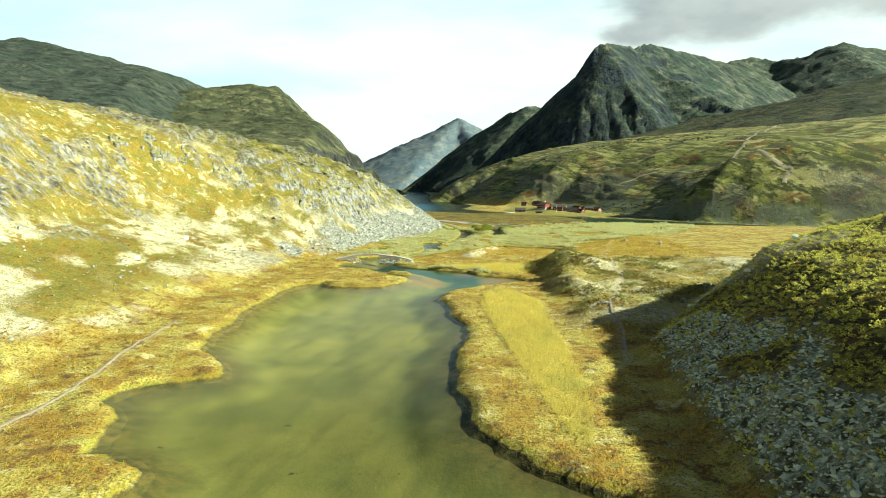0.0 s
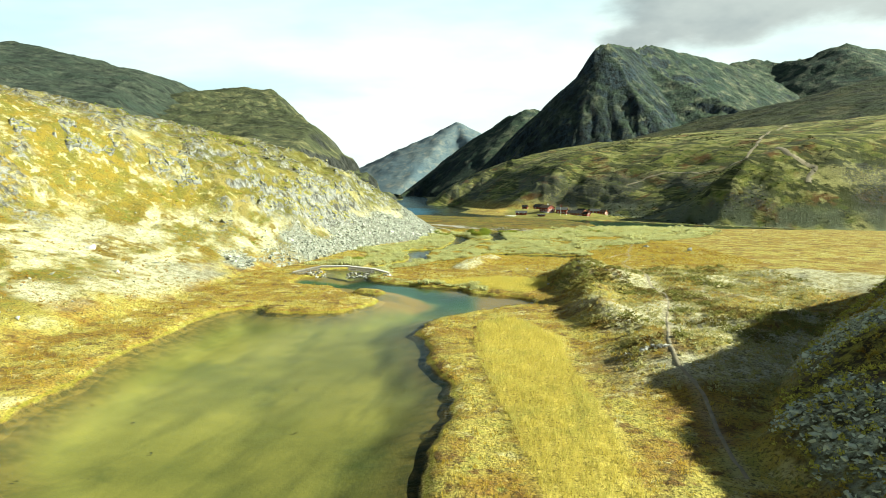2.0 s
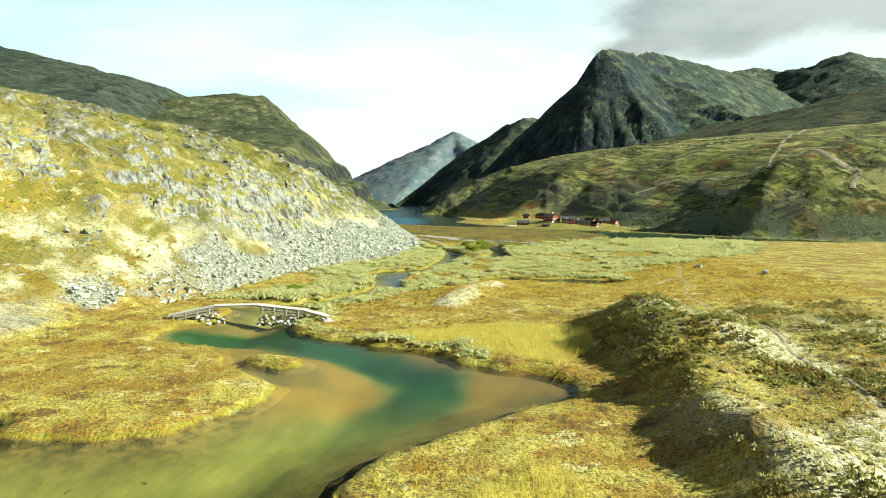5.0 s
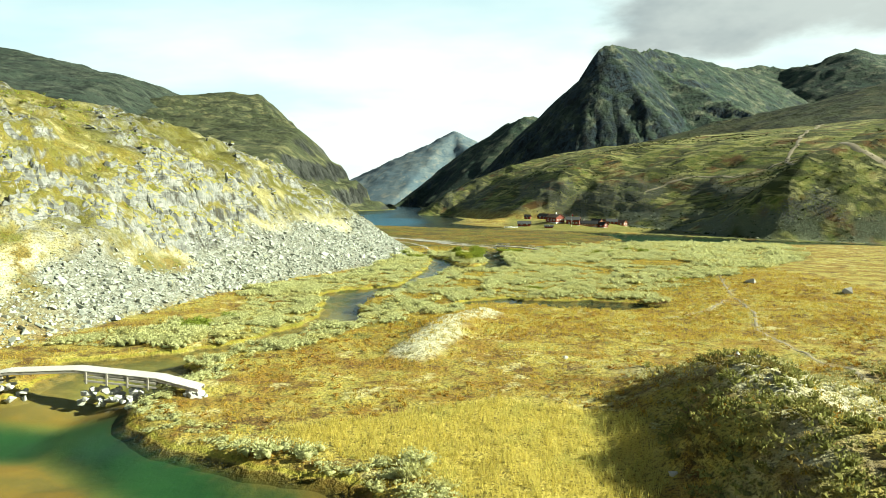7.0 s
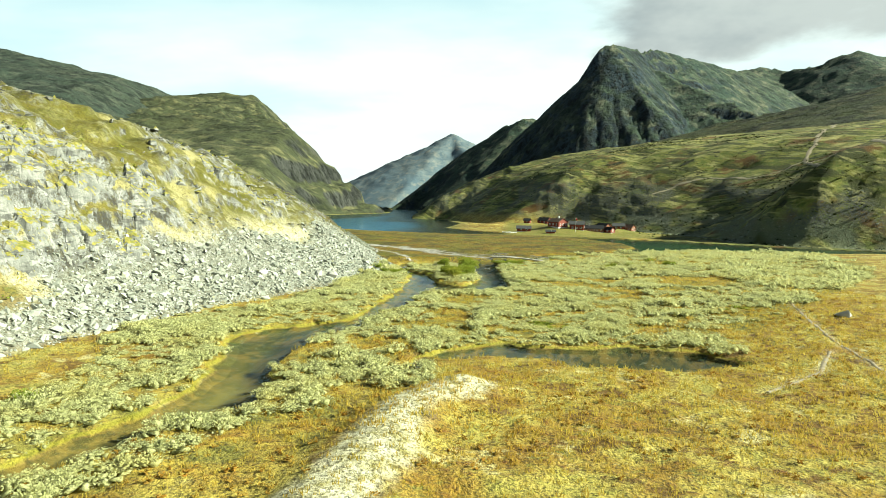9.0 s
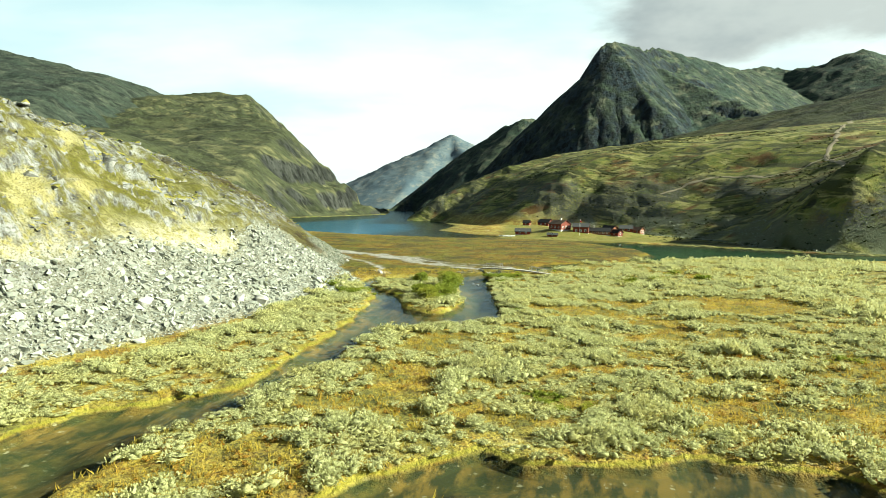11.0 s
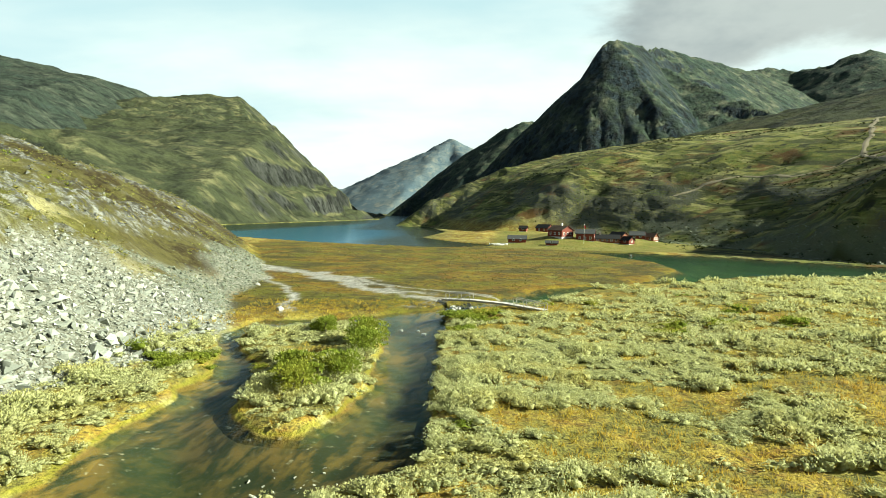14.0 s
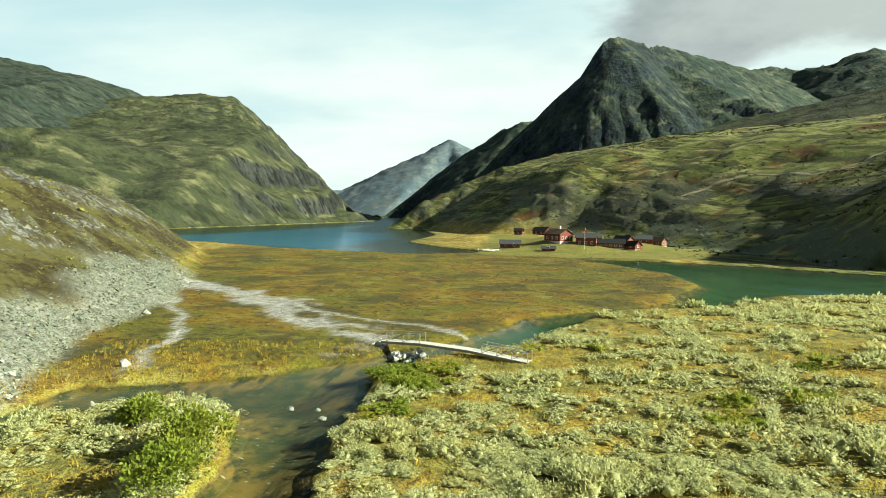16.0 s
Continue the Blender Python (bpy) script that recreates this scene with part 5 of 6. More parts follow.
# ---- boulders that can be told apart ----
BOULDERS = [(16, 184.7, 0.35), (17.5, 156.7, 0.3), (67.8, 228, 1.3), (59.2, 243.7, 1.0), (-6, 329.7, 0.7), (-18.7, 359.6, 0.6), (26, 169.5, 0.4), (27.4, 169.2, 0.35),
            (12, 320.6, 0.35), (15, 318.2, 0.4), (14.2, 320.5, 0.25), (-3.6, 320.5, 0.35), (-24.5, 262, 1.2), (-18.5, 276, 1.1),
            (-16.3, 279, 1.3), (-21, 270, 1.0), (46, 92, 0.7), (38, 88, 0.6), (52, 103, 0.8), (-62, 120, 0.9), (-66, 150, 1.1), (-57, 142, 0.8), (-43, 199, 0.9)]
for i, (bx, by, br) in enumerate(BOULDERS):
    v, f = rock_shape(2000 + i, 16, 0.75)
    ob = new("boulder", from_arrays("boulder", v * br, f, M_PALESTONE if i not in (16, 17, 18) else M_DARKSTONE))
    ob.matrix_basis = pose(bx, by, max(ground_z(bx, by), -0.25) + 0.25 * br, 0, 0, 40 * i)
    tagged(ob, "angular pale grey boulder resting in heath" if ground_z(bx, by) > 0 else "pale boulder standing out of the shallow river", "boulder", "loose boulders")

# a low pile of pale stones on the moraine
rng = np.random.default_rng(5)
for i in range(26):
    sx, sy = 18.6 + 4.2 * rng.uniform(0, 1), 102.3 + rng.normal() * 0.35
    v, f = rock_shape(2300 + i, 11, 0.7)
    s = rng.uniform(0.22, 0.42)
    ob = new("boulder", from_arrays("boulder", v * s, f, M_PALESTONE))
    ob.matrix_basis = pose(sx, sy, ground_z(sx, sy) + 0.1, 0, 0, rng.uniform(0, 360))
    tagged(ob, "pale stone of a low row of stones on the moraine", "boulder", "row of pale stones")


# ---- loose stone, stuff ----
STONES = [rock_shape(3000 + i, 8, 0.7) for i in range(10)]


def strew(name, x, y, low, high, mat, label, category, seed, sink=0.15, flat=0.75, most=3.2, shapes=STONES):
    rng = np.random.default_rng(seed)
    n = len(x)
    z = land(x, y, False)[0]
    s = low * (high / low) ** (rng.uniform(0, 1, n) ** most) * np.where((y > 300) & (x < 0), 0.75, 1.0)
    size = np.stack([s * rng.uniform(0.8, 1.4, n), s * rng.uniform(0.7, 1.1, n), s * flat * rng.uniform(0.7, 1.2, n)], 1)
    ob = spread(name, shapes, np.stack([x, y, z + s * sink], 1), size, rng.uniform(0, 6.28, n), mat, rng.normal(0, 0.35, n))
    return tagged(ob, label, category, kind="stuff")


x, y, rng = jitter(-75, 0, 172, 420, 0.41, 11)
keep = np.interp(y, FOOT_Y, FOOT_X) - x > -3
x, y = x[keep], y[keep]
m = land(x, y)[1]
keep = rng.uniform(0, 1, len(x)) < m["scree"] * 1.05
up_valley = keep & (y > 322 + rng.normal(0, 4, len(x)))
keep &= ~up_valley
strew("scree", x[keep], y[keep], 0.20, 0.85, M_SCREE, "pale grey angular scree blocks below the crags", "scree", 13, 0.15, 0.95)
strew("scree", x[up_valley], y[up_valley], 0.20, 0.7, M_GREENSTONE, "grey-green lichened scree below the heathery hillside", "scree", 15, 0.1, 0.8)
keep = keep | up_valley
keep = (rng.uniform(0, 1, len(x)) < m["rock"] * 0.07) & (m["scree"] < 0.3)
strew("crag_rocks", x[keep], y[keep], 0.3, 1.2, M_CRAG, "grey broken rock ledges and blocks on the crag", "rock", 17, -0.1, 1.0, 2.2)


# ---- rock outcrops of the western hillside ----
def cells(x, y, sx, sy, seed):
    """Nearest of scattered seeds: where it lies, its own chance, and how near the next one is."""
    u, v = x / sx, y / sy
    iu, iv = np.floor(u).astype(np.int64), np.floor(v).astype(np.int64)
    best, second = np.full(u.shape, 1e9), np.full(u.shape, 1e9)
    cx, cy, cr = np.zeros(u.shape), np.zeros(u.shape), np.zeros(u.shape)
    for di in (-1, 0, 1):
        for dj in (-1, 0, 1):
            a, b = iu + di, iv + dj
            px, py = a + 0.1 + 0.8 * lattice(a, b, seed), b + 0.1 + 0.8 * lattice(a, b, seed + 1)
            d = np.hypot(u - px, v - py)
            near = d < best
            second = np.where(near, best, np.minimum(second, d))
            cx, cy, cr = np.where(near, px * sx, cx), np.where(near, py * sy, cy), np.where(near, lattice(a, b, seed + 2), cr)
            best = np.where(near, d, best)
    return cx, cy, cr, second - best


def outcrop(ring, lift, broken, seed, label, cell=0.24):
    """Fractured bedrock that stands out of the slope in blocks and ledges."""
    rx, ry = [p[0] for p in ring], [p[1] for p in ring]
    xs, ys = np.arange(min(rx) - 2, max(rx) + 2, cell), np.arange(min(ry) - 2, max(ry) + 2, cell)
    X, Y = np.meshgrid(xs, ys)
    wx, wy = X + 0.5 * fbm(X, Y, 3.0, 3, seed), Y + 0.7 * fbm(X, Y, 3.0, 3, seed + 3)
    ux, uy = 0.88 * wx + 0.47 * wy, 0.88 * wy - 0.47 * wx
    ax, ay, ar, ag = cells(ux, uy, 2.3, 4.2, seed + 11)
    bx, by, brr, bg = cells(ux, uy, 0.95, 1.5, seed + 21)
    back = lambda p, q: (0.88 * p - 0.47 * q, 0.88 * q + 0.47 * p)
    base = land(X, Y, False)[0]
    za, zb = land(*back(ax, ay), False)[0], land(*back(bx, by), False)[0]
    edge = inside_distance(X + 1.5 * fbm(X, Y, 4, 3, seed + 5), Y + 1.5 * fbm(X, Y, 4, 3, seed + 7), ring)
    rock = step(-0.3, 1.2, edge) * step(broken - 0.10, broken + 0.12, fbm(X, Y * 0.8, 8.0, 3, seed + 9) + 0.22 * (ar - 0.5))
    z = 0.64 * base + 0.18 * za + 0.18 * zb + lift * (0.2 + 0.5 * ar) + 0.45 * (brr - 0.5)
    z = z - 0.5 * step(0.09, 0.0, ag) - 0.25 * step(0.12, 0.0, bg) + 0.30 * fbm(X, Y, 1.1, 4, seed + 13, 0.6)
    z = base - 0.7 + (z - base + 0.7) * rock
    ob = sheet("rock_outcrop", xs, ys, z, M_CRAG)
    bm = bmesh.new()
    bm.from_mesh(ob.data)
    push = 0.75 * fbm(z * 1.0, Y * 0.35, 1.2, 3, seed + 31).ravel() * rock.ravel()
    for v, p in zip(bm.verts, push):
        v.co.x += p
    bare = (rock > 0.02).ravel()
    bm.verts.ensure_lookup_table()
    bmesh.ops.delete(bm, geom=[f for f in bm.faces if not any(bare[v.index] for v in f.verts)], context="FACES")
    for f in bm.faces:
        f.smooth = False
    bm.to_mesh(ob.data)
    bm.free()
    return tagged(ob, label, "rock", "rock outcrops on the hillside")


outcrop([(-61, 207), (-50, 202.5), (-43, 221), (-37, 238), (-32.5, 253), (-36, 262), (-46, 259), (-55, 236), (-60, 216)], 1.3, -0.02, 7100, "large fractured grey rock bluff with mossy ledges above the scree")
outcrop([(-81, 191), (-71, 188.5), (-62, 198), (-66, 204), (-77, 202)], 1.2, -0.10, 7200, "low grey rock band in the golden hillside")
outcrop([(-100, 175), (-88, 163), (-79, 186), (-84, 192), (-96, 185)], 1.2, -0.08, 7300, "broken pale grey rock band high on the hillside")
outcrop([(-46, 262), (-38, 264), (-32, 286), (-27, 300), (-32, 307), (-40, 297), (-46, 280)], 1.0, 0.10, 7400, "scattered dark rock ledges among moss near the spur's end")
x, y, rng = jitter(17, 68, 30, 135, 0.42, 19)
m = land(x, y)[1]
keep = rng.uniform(0, 1, len(x)) < m["stones"] * 0.85
strew("hillside_stones", x[keep], y[keep], 0.17, 0.48, M_DARKSTONE, "dark lichen-covered stones on the shaded hillside", "stones", 23)
x, y, rng = jitter(85, 215, 420, 640, 2.2, 29)
m = land(x, y)[1]
keep = rng.uniform(0, 1, len(x)) < np.maximum(m["stones"], 0.35 * m["rock"])
strew("lakeside_scree", x[keep], y[keep], 0.35, 1.1, M_GREENSTONE, "grey-green scree on the steep bank behind the lodge", "scree", 31)
x, y, rng = jitter(-40, 24, 262, 405, 0.75, 37)
m = land(x, y)[1]
shoal = (inside_distance(x, y, [(2, 268), (9, 272), (13, 276), (12, 279), (6, 277), (2, 272)]) > 0) | (inside_distance(x, y, [(12, 334), (18, 338), (27, 341), (25, 345), (18, 344), (14, 340)]) > 0)
keep = rng.uniform(0, 1, len(x)) < np.maximum(m["gravel"] * 0.4, shoal * 0.5)
strew("river_cobbles", x[keep], y[keep], 0.08, 0.26, M_PALESTONE, "pale river cobbles and gravel at the stream mouth", "cobbles", 41, 0.35)
x, y, rng = jitter(-75, -36, 60, 190, 1.6, 43)
keep = rng.uniform(0, 1, len(x)) < 0.22 * land(x, y)[1]["slope"]
strew("slope_stones", x[keep], y[keep], 0.2, 0.8, M_SCREE, "pale stones scattered over the sunny hillside", "stones", 47)

# ---- willow scrub ----

def scrub_mask(x, y):
    w = land(x, y, False)[1]
    f = inside_distance(x + 3 * fbm(x, y, 9, 3, 131), y + 3 * fbm(x, y, 9, 3, 137), FIELD)
    gaps = fbm(x, y * 1.4, 7.5, 3, 139) + 0.5 * fbm(x, y, 26, 2, 149)
    in_field = (f > 0) & (gaps > -0.27 + 0.22 * step(45, 95, x)) & (fbm(x * 0.6, y * 1.2, 2.6, 2, 141) > -0.37)
    edge = -w
    west = (np.interp(y, FOOT_Y, FOOT_X) - x < 1.5) & (x < 0) & (edge < np.interp(y, [186, 215, 235, 312], [9, 11, 14, 10])) & (y > 186) & (y < 312) & (x < np.interp(y, [180, 240, 245, 320], [-12, -12, 0, 0]))
    east = (edge < 2.6 + 2.4 * step(176, 192, y) + 1.8 * fbm(x, y, 6, 2, 151)) & (x > -20) & (x < 6) & (y > 152) & (y < 216)
    shore = (edge < 4.5) & (y > 225) & (y < 340) & (x > -10) & (f > -6)
    isle = inside_distance(x, y, ISLAND) > 0.4
    isle &= np.hypot((x - 4.5) / 3.0, (y - 305) / 4.0) > 1
    ring = (edge < 3.0) & (x > 2) & (x < 42) & (y > 224) & (y < 236)
    return (in_field | west | east | shore | isle | ring) & (w < -0.12) & (line_distance(x, y, [(15, 342.3), (31.8, 334.3), (40, 333.5)]) > 2.2) & ~((x > 19) & (x < 35) & (y > 326) & (y < 339) & (line_distance(x, y, [(15, 342.3), (31.8, 334.3)]) < 5.5))


x, y, rng = jitter(-36, 136, 150, 400, 1.36, 61)
near_band = scrub_mask(x, y)
x, y = x[near_band], y[near_band]
n = len(x)
z = land(x, y, False)[0]
swell = fbm(x * 0.7, y, 3.6, 2, 163)
s = rng.uniform(0.84, 1.28, n) * (1 + 0.35 * swell)
size = np.stack([s * rng.uniform(1.1, 1.75, n), s * rng.uniform(0.95, 1.3, n), s * rng.uniform(0.58, 0.92, n) * (1 + 0.7 * swell)], 1)
size = size * (0.80 + 0.20 * step(0.4, 3.0, -land(x, y, False)[1]))[:, None]
turn = rng.uniform(0, 6.28, n)
pos = np.stack([x, y, z - 0.05], 1)
single = (y > 283) & (y < 312) & (x > 15) & (x < 44)
single &= np.cumsum(single) <= 290
far = ((x > 62) | (y > 352)) & ~single
near_path = ~far & ~single & (x < 30) & (y < 335)
close = ~far & ~single & ~near_path
FULL = [bush_shape(4000 + i, 360, 0.13, 8, 0.62, 9) for i in range(5)]
CLOSE = [bush_shape(4100 + i, 230, 0.135, 5, 0.62, 7) for i in range(4)]
PLAIN = [bush_shape(4150 + i, 96, 0.17, 4, 0.62, 7) for i in range(4)]
ROUGH = [bush_shape(4200 + i, 34, 0.36, 3, 0.6, 7) for i in range(3)]
green = (fbm(x, y, 11, 2, 167) > 0.64) & ~single
for sel, shapes, mat, lab in ((near_path & ~green, CLOSE, M_WILLOW, "thick grey-green willow scrub along the river"), (near_path & green, CLOSE, M_GREEN, "bright green low shrubs along the river"), (close & ~green, PLAIN, M_WILLOW, "dense grey-green willow scrub on the river flats"), (close & green, PLAIN, M_GREEN, "bright green low shrubs among the willow scrub"), (far, ROUGH, M_WILLOW, "distant grey-green willow scrub towards the lake")):
    tagged(spread("willow_scrub", shapes, pos[sel], size[sel], turn[sel], mat, None, True), lab, "scrub", kind="stuff")
meshes = [from_arrays("willow_bush", v, f, M_WILLOW, True) for v, f in FULL]
for i in np.nonzero(single)[0]:
    ob = new("willow_bush", meshes[i % 5])
    ob.matrix_basis = Matrix.LocRotScale(Vector(pos[i]), Euler((0, 0, turn[i])), Vector(size[i]))
    tagged(ob, "rounded grey-green willow bush on the river flats", "bush", "willow bushes")


def tall_shrub(x, y, tall, wide, seed, label):
    rng = np.random.default_rng(seed)
    sh = thing("shrub", x, y, ground_z(x, y) - 0.05, 0, label, "shrub", "green shrubs on the river island")
    for i in range(6):
        a, lean = rng.uniform(0, 6.28), rng.uniform(0.15, 0.45)
        bm = bmesh.new()
        d = Vector((math.cos(a) * lean, math.sin(a) * lean, 1)).normalized()
        m = Vector((0, 0, 1)).rotation_difference(d).to_matrix().to_4x4()
        bmesh.ops.create_cone(bm, cap_ends=True, segments=6, radius1=0.06, radius2=0.02, depth=tall * 0.8, matrix=m @ Matrix.Translation((0, 0, tall * 0.4)))
        part("trunk", bm, M_BARK, sh)
    k = 13
    a, r = rng.uniform(0, 6.28, k), np.sqrt(rng.uniform(0, 1, k)) * wide * 0.36
    hgt = tall * (0.34 + 0.44 * rng.uniform(0, 1, k))
    cen = np.stack([r * np.cos(a), r * np.sin(a), hgt], 1)
    rad = np.stack([rng.uniform(0.18, 0.30, k) * wide] * 2 + [rng.uniform(0.16, 0.26, k) * tall], 1)
    v, f = leaves_on(rng, cen, rad, 1500, 0.26, 0.08, 0.25)
    low = leaves_on(rng, cen * np.array([1, 1, 0.5]), rad, 600, 0.24, 0.08, 0.0)
    ob = new("crown", from_arrays("crown", np.concatenate([v, low[0]]), np.concatenate([f, low[1] + len(v)]), M_GREEN))
    ob.parent = sh


for sx, sy, st, sw, lab in ((9.2, 308.5, 2.7, 3.4, "tall bright green willow shrub on the island bank"), (10, 303.5, 2.4, 3.2, "leafy yellow-green willow shrub on the island bank"), (4, 313.5, 1.9, 2.4, "small green willow shrub on the island"),
                            (7.2, 289.5, 2.1, 3.4, "broad olive green willow shrub on the island tip"), (9.2, 294.5, 2.0, 3.0, "olive green willow shrub on the island"), (5.6, 295, 1.7, 2.8, "low olive green willow shrub on the island")):
    tall_shrub(sx, sy, 1.15 * st, 1.3 * sw, int(sx * 100 + sy), lab)

# ---- reeds, sedge, heather ----
TUFTS = [tuft_shape(5000 + i, 9, 0.62, 0.20, 0.018) for i in range(5)]
SEDGE = [tuft_shape(5100 + i, 8, 0.34, 0.22, 0.03) for i in range(5)]
x, y, rng = jitter(-6, 19, 46, 172, 0.36, 71)
keep = (np.maximum(inside_distance(x, y, REEDS_A), inside_distance(x, y, REEDS_B)) > -0.5) & (rng.uniform(0, 1, len(x)) < 0.8)
x, y = x[keep], y[keep]
k = rng.uniform(0.7, 1.25, len(x))
tagged(spread("reed_bed", TUFTS, np.stack([x, y, land(x, y, False)[0]], 1), np.stack([k, k, k], 1), rng.uniform(0, 6.28, len(x)), M_REED), "straw-yellow reeds and tall sedge standing in the marsh", "reeds", kind="stuff")
x, y, rng = jitter(-48, 62, 38, 262, 0.72, 73)
m = land(x, y)[1]
keep = (m["wet"] < -0.3) & (m["scree"] < 0.3) & (m["path"] < 0.1) & (m["reed"] < 0.4) & (m["slope"] < 0.5) & (rng.uniform(0, 1, len(x)) < 0.45 + 0.4 * fbm(x, y, 6, 3, 171))
x, y = x[keep], y[keep]
k = rng.uniform(0.6, 1.3, len(x))
tagged(spread("sedge", SEDGE, np.stack([x, y, land(x, y, False)[0]], 1), np.stack([k, k, k], 1), rng.uniform(0, 6.28, len(x)), M_SEDGE), "golden autumn sedge tufts over the marshy meadow", "sedge", kind="stuff")
x, y, rng = jitter(-12, 75, 196, 342, 0.85, 75)
keep = ~scrub_mask(x, y) & (land(x, y, False)[1] < -0.3) & (rng.uniform(0, 1, len(x)) < 0.75)
x, y = x[keep], y[keep]
k = rng.uniform(0.7, 1.5, len(x))
tagged(spread("sedge", SEDGE, np.stack([x, y, land(x, y, False)[0]], 1), np.stack([1.3 * k, 1.3 * k, k], 1), rng.uniform(0, 6.28, len(x)), M_SEDGE), "golden grass tufts in the gaps of the willow scrub", "sedge", kind="stuff")
CUSHION = [bush_shape(5200 + i, 20, 0.30, 2, 0.45, 7) for i in range(4)]
x, y, rng = jitter(13, 62, 34, 190, 0.70, 79)
z, m = land(x, y)
hill = step(0, 2, dark_hill(x, y)[1])
clump = fbm(x, y, 7, 3, 175)
lot = rng.uniform(0, 1, len(x))
fit_spot = (m["wet"] < -1) & (m["path"] < 0.1) & (m["reed"] < 0.3)
high = step(1.1, 1.9, z) * step(86, 92, y)
k = rng.uniform(0.35, 0.85, len(x))
turn, pos = rng.uniform(0, 6.28, len(x)), np.stack([x, y, z - 0.05], 1)
knoll = sum(np.exp(-((x - kx) / ka) ** 2 - ((y - ky) / kb) ** 2) for kx, ky, ka, kb in ((26, 152, 7, 6), (26, 167, 6, 7), (21, 157, 5, 6), (21, 141, 3.5, 6), (18, 116, 3.5, 6), (17, 100, 4, 6)))
clump = np.maximum(clump, 0.9 * step(0.35, 0.7, knoll + 0.5 * clump) - 0.3)
dark = fit_spot & (lot < np.maximum(0.85 * hill * (1 - 0.45 * m["stones"]), high * step(0.22, 0.38, clump)))
pale = fit_spot & ~dark & (hill < 0.5) & (lot < 0.7 * high * step(-0.45, -0.1, clump))
for sel, mat, name, lab in ((dark & (hill > 0.5), M_HILLHEATH, "heather", "mottled green and brown heath on the shaded hillside"), (dark & (hill <= 0.5), M_HEATHER, "heather", "dark heather and dwarf birch cushions on the moraine"), (pale, M_CREAM, "dwarf_willow", "pale dwarf willow cushions over the sunny moraine")):
    kk = k[sel] * (1.25 if mat is M_HEATHER else 0.9)
    tagged(spread(name, CUSHION, pos[sel], np.stack([kk, kk, 0.9 * kk], 1), turn[sel], mat), lab, "heather" if mat is M_HEATHER else "scrub", kind="stuff")
x, y, rng = jitter(-14, 75, 150, 262, 1.15, 81)
z, m = land(x, y)
keep = (m["wet"] < -1.5) & (m["path"] < 0.1) & (m["reed"] < 0.3) & (m["lichen"] < 0.4) & (m["slope"] < 0.3) & (rng.uniform(0, 1, len(x)) < 0.30 + 0.8 * fbm(x, y, 9, 3, 177))
x, y, z = x[keep], y[keep], z[keep]
k = rng.uniform(0.3, 0.75, len(x))
tagged(spread("dwarf_birch", CUSHION, np.stack([x, y, z - 0.05], 1), np.stack([k, k, 0.7 * k], 1), rng.uniform(0, 6.28, len(x)), M_RUST), "rust-coloured dwarf birch and bilberry cushions over the meadow", "scrub", kind="stuff")

# darker dwarf shrubs and tussocks farther off
CLUMP = [bush_shape(5300 + i, 13, 0.32, 2, 0.5, 7) for i in range(4)]


def tussocks(name, x, y, low, high, mat, label, category, seed):
    rng = np.random.default_rng(seed)
    k = rng.uniform(low, high, len(x))
    ob = spread(name, CLUMP, np.stack([x, y, land(x, y, False)[0] - 0.05], 1), np.stack([1.2 * k, k, 0.8 * k], 1), rng.uniform(0, 6.28, len(x)), mat, None, True)
    return tagged(ob, label, category, kind="stuff")


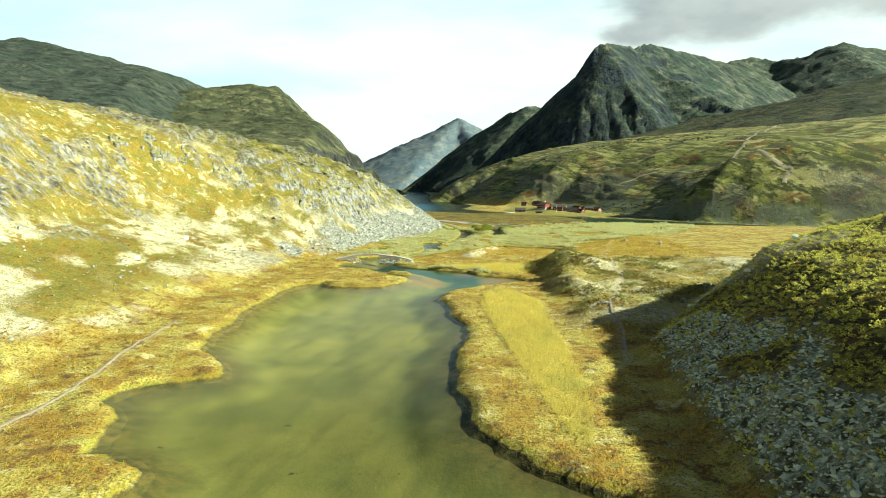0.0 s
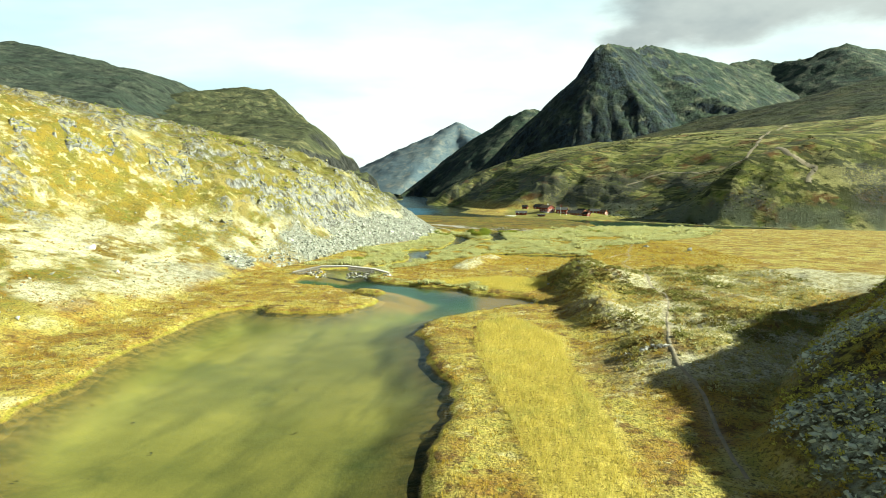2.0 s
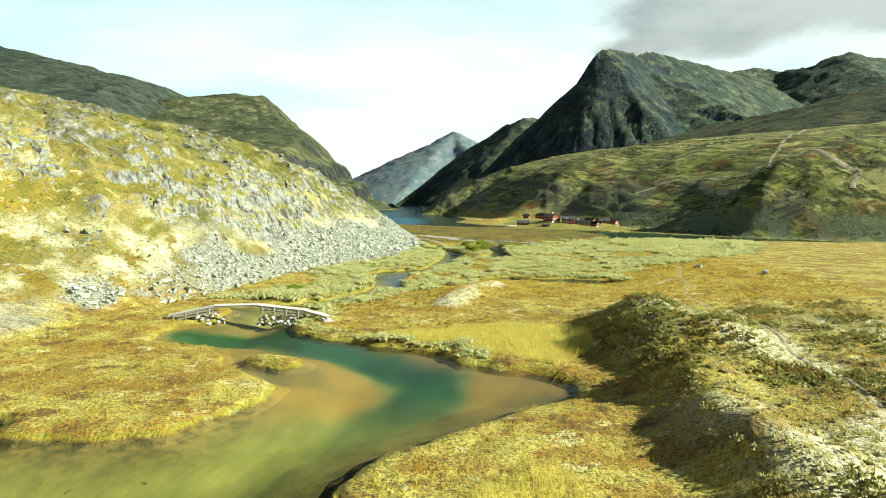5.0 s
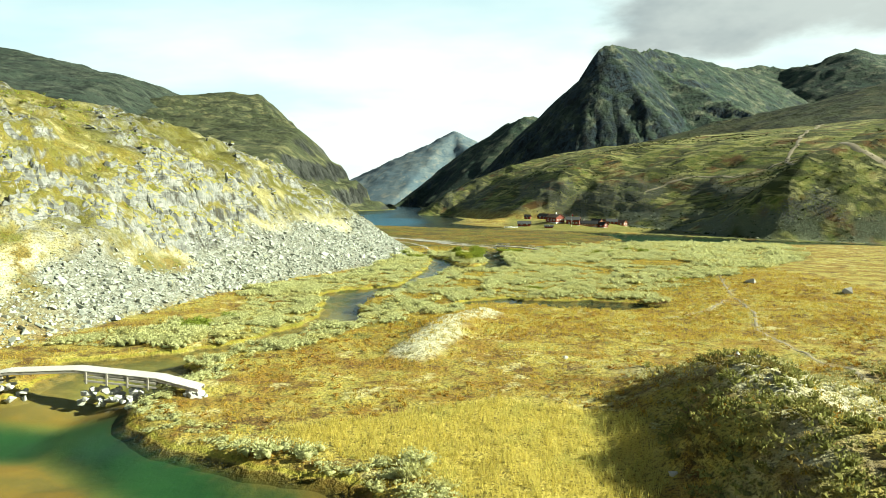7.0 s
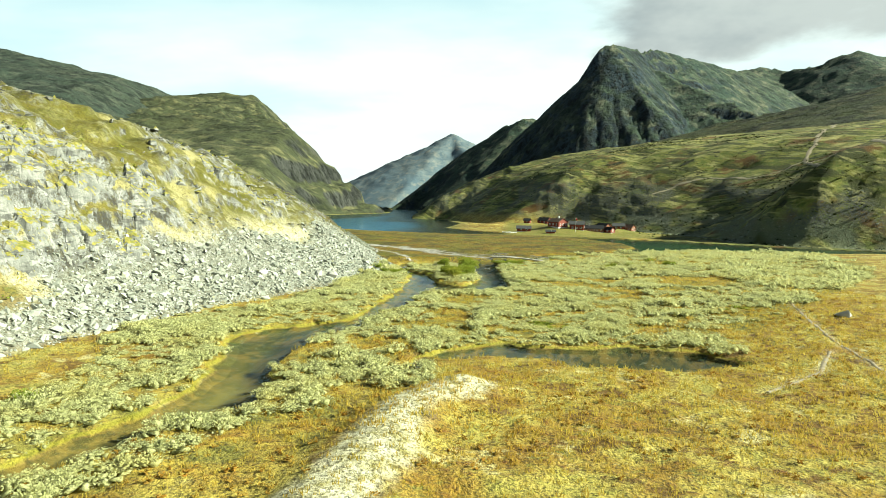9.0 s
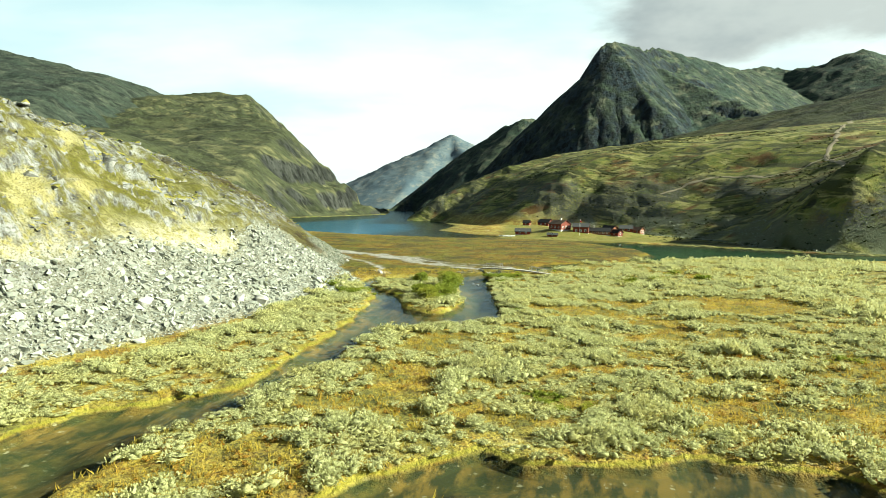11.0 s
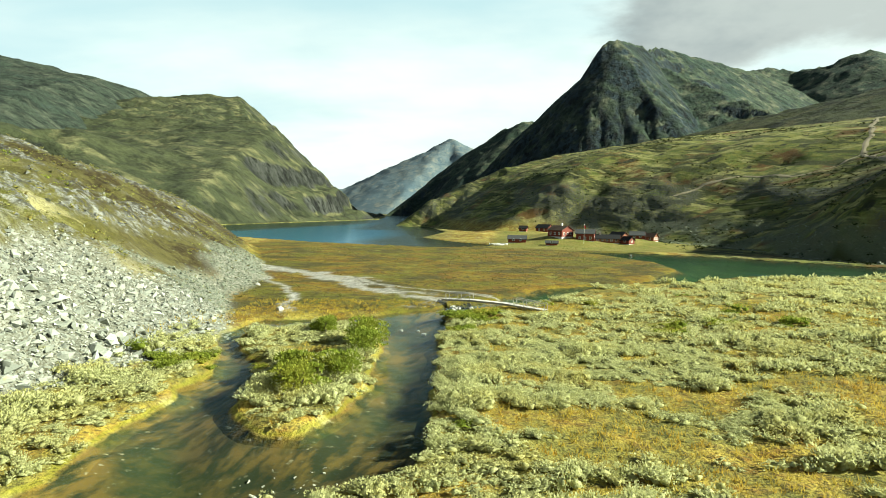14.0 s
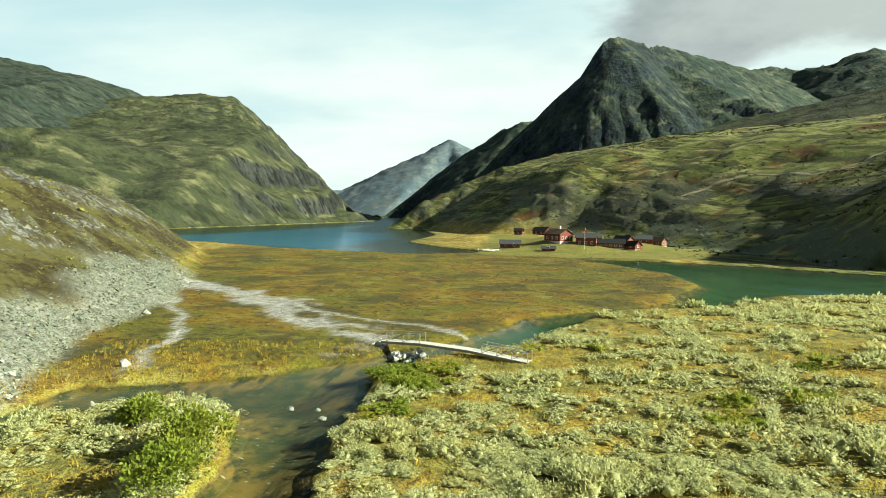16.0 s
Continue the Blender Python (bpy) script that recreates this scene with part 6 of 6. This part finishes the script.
x, y, rng = jitter(-40, 100, 342, 520, 2.3, 83)
m = land(x, y)[1]
keep = (m["wet"] < -1.5) & (m["gravel"] < 0.2) & (m["moor"] > 0.5) & (rng.uniform(0, 1, len(x)) < 0.25 + 0.5 * fbm(x, y, 14, 3, 181))
tussocks("moor_tussocks", x[keep], y[keep], 0.25, 0.65, M_HEATHER, "dark heather tussocks over the brown moor", "heather", 85)
x, y, rng = jitter(40, 300, 430, 860, 2.9, 87)
z, m = land(x, y)
steep_band = step(9, 16, z) * step(52, 40, z) * step(640, 590, y)
keep = (m["bench"] > 0.5) & (m["wet"] < -3) & (rng.uniform(0, 1, len(x)) < 0.16 + 0.22 * steep_band + 1.0 * fbm(x, y, 26, 4, 183, 0.6))
tussocks("juniper_scrub", x[keep], y[keep], 0.5, 1.9, M_JUNIPER, "dark juniper and dwarf birch scrub on the lakeside bank", "scrub", 89)
x, y, rng = jitter(-130, -16, 310, 470, 1.5, 91)
m = land(x, y)[1]
keep = (m["slope"] > 0.3) & (m["scree"] < 0.4) & (rng.uniform(0, 1, len(x)) < 0.35 + 0.6 * fbm(x, y, 12, 3, 187))
tussocks("slope_heather", x[keep], y[keep], 0.3, 0.95, M_HEATHER, "dark heather cushions on the hillside above the moor", "heather", 93)
keep = (m["slope"] > 0.3) & (rng.uniform(0, 1, len(x)) < 0.16)
strew("hill_stones", x[keep], y[keep], 0.2, 0.7, M_GREENSTONE, "grey stones scattered over the heathery hillside", "stones", 95)
x, y, rng = jitter(-100, -40, 186, 345, 1.7, 97)
m = land(x, y)[1]
keep = (m["slope"] > 0.6) & (m["scree"] < 0.3) & (rng.uniform(0, 1, len(x)) < 0.22 + 0.7 * fbm(x, y, 15, 3, 191))
tussocks("crag_shrubs", x[keep], y[keep], 0.35, 1.1, M_GREEN, "olive green dwarf shrubs on the ledges of the crag", "shrubs", 99)
x, y, rng = jitter(-112, -37, 36, 206, 1.25, 101)
m = land(x, y)[1]
patch = fbm(x, y, 8, 3, 193)
keep = (m["wet"] < -1.5) & (m["scree"] < 0.5) & (m["path"] < 0.1) & (rng.uniform(0, 1, len(x)) < 0.40 + 0.6 * patch)
tussocks("slope_tussocks", x[keep & (patch < 0.15)], y[keep & (patch < 0.15)], 0.22, 0.60, M_CREAM, "pale dwarf willow and lichen cushions on the sunny hillside", "scrub", 103)
tussocks("slope_birch", x[keep & (patch >= 0.15)], y[keep & (patch >= 0.15)], 0.22, 0.65, M_RUST, "golden brown dwarf birch cushions on the sunny hillside", "scrub", 105)
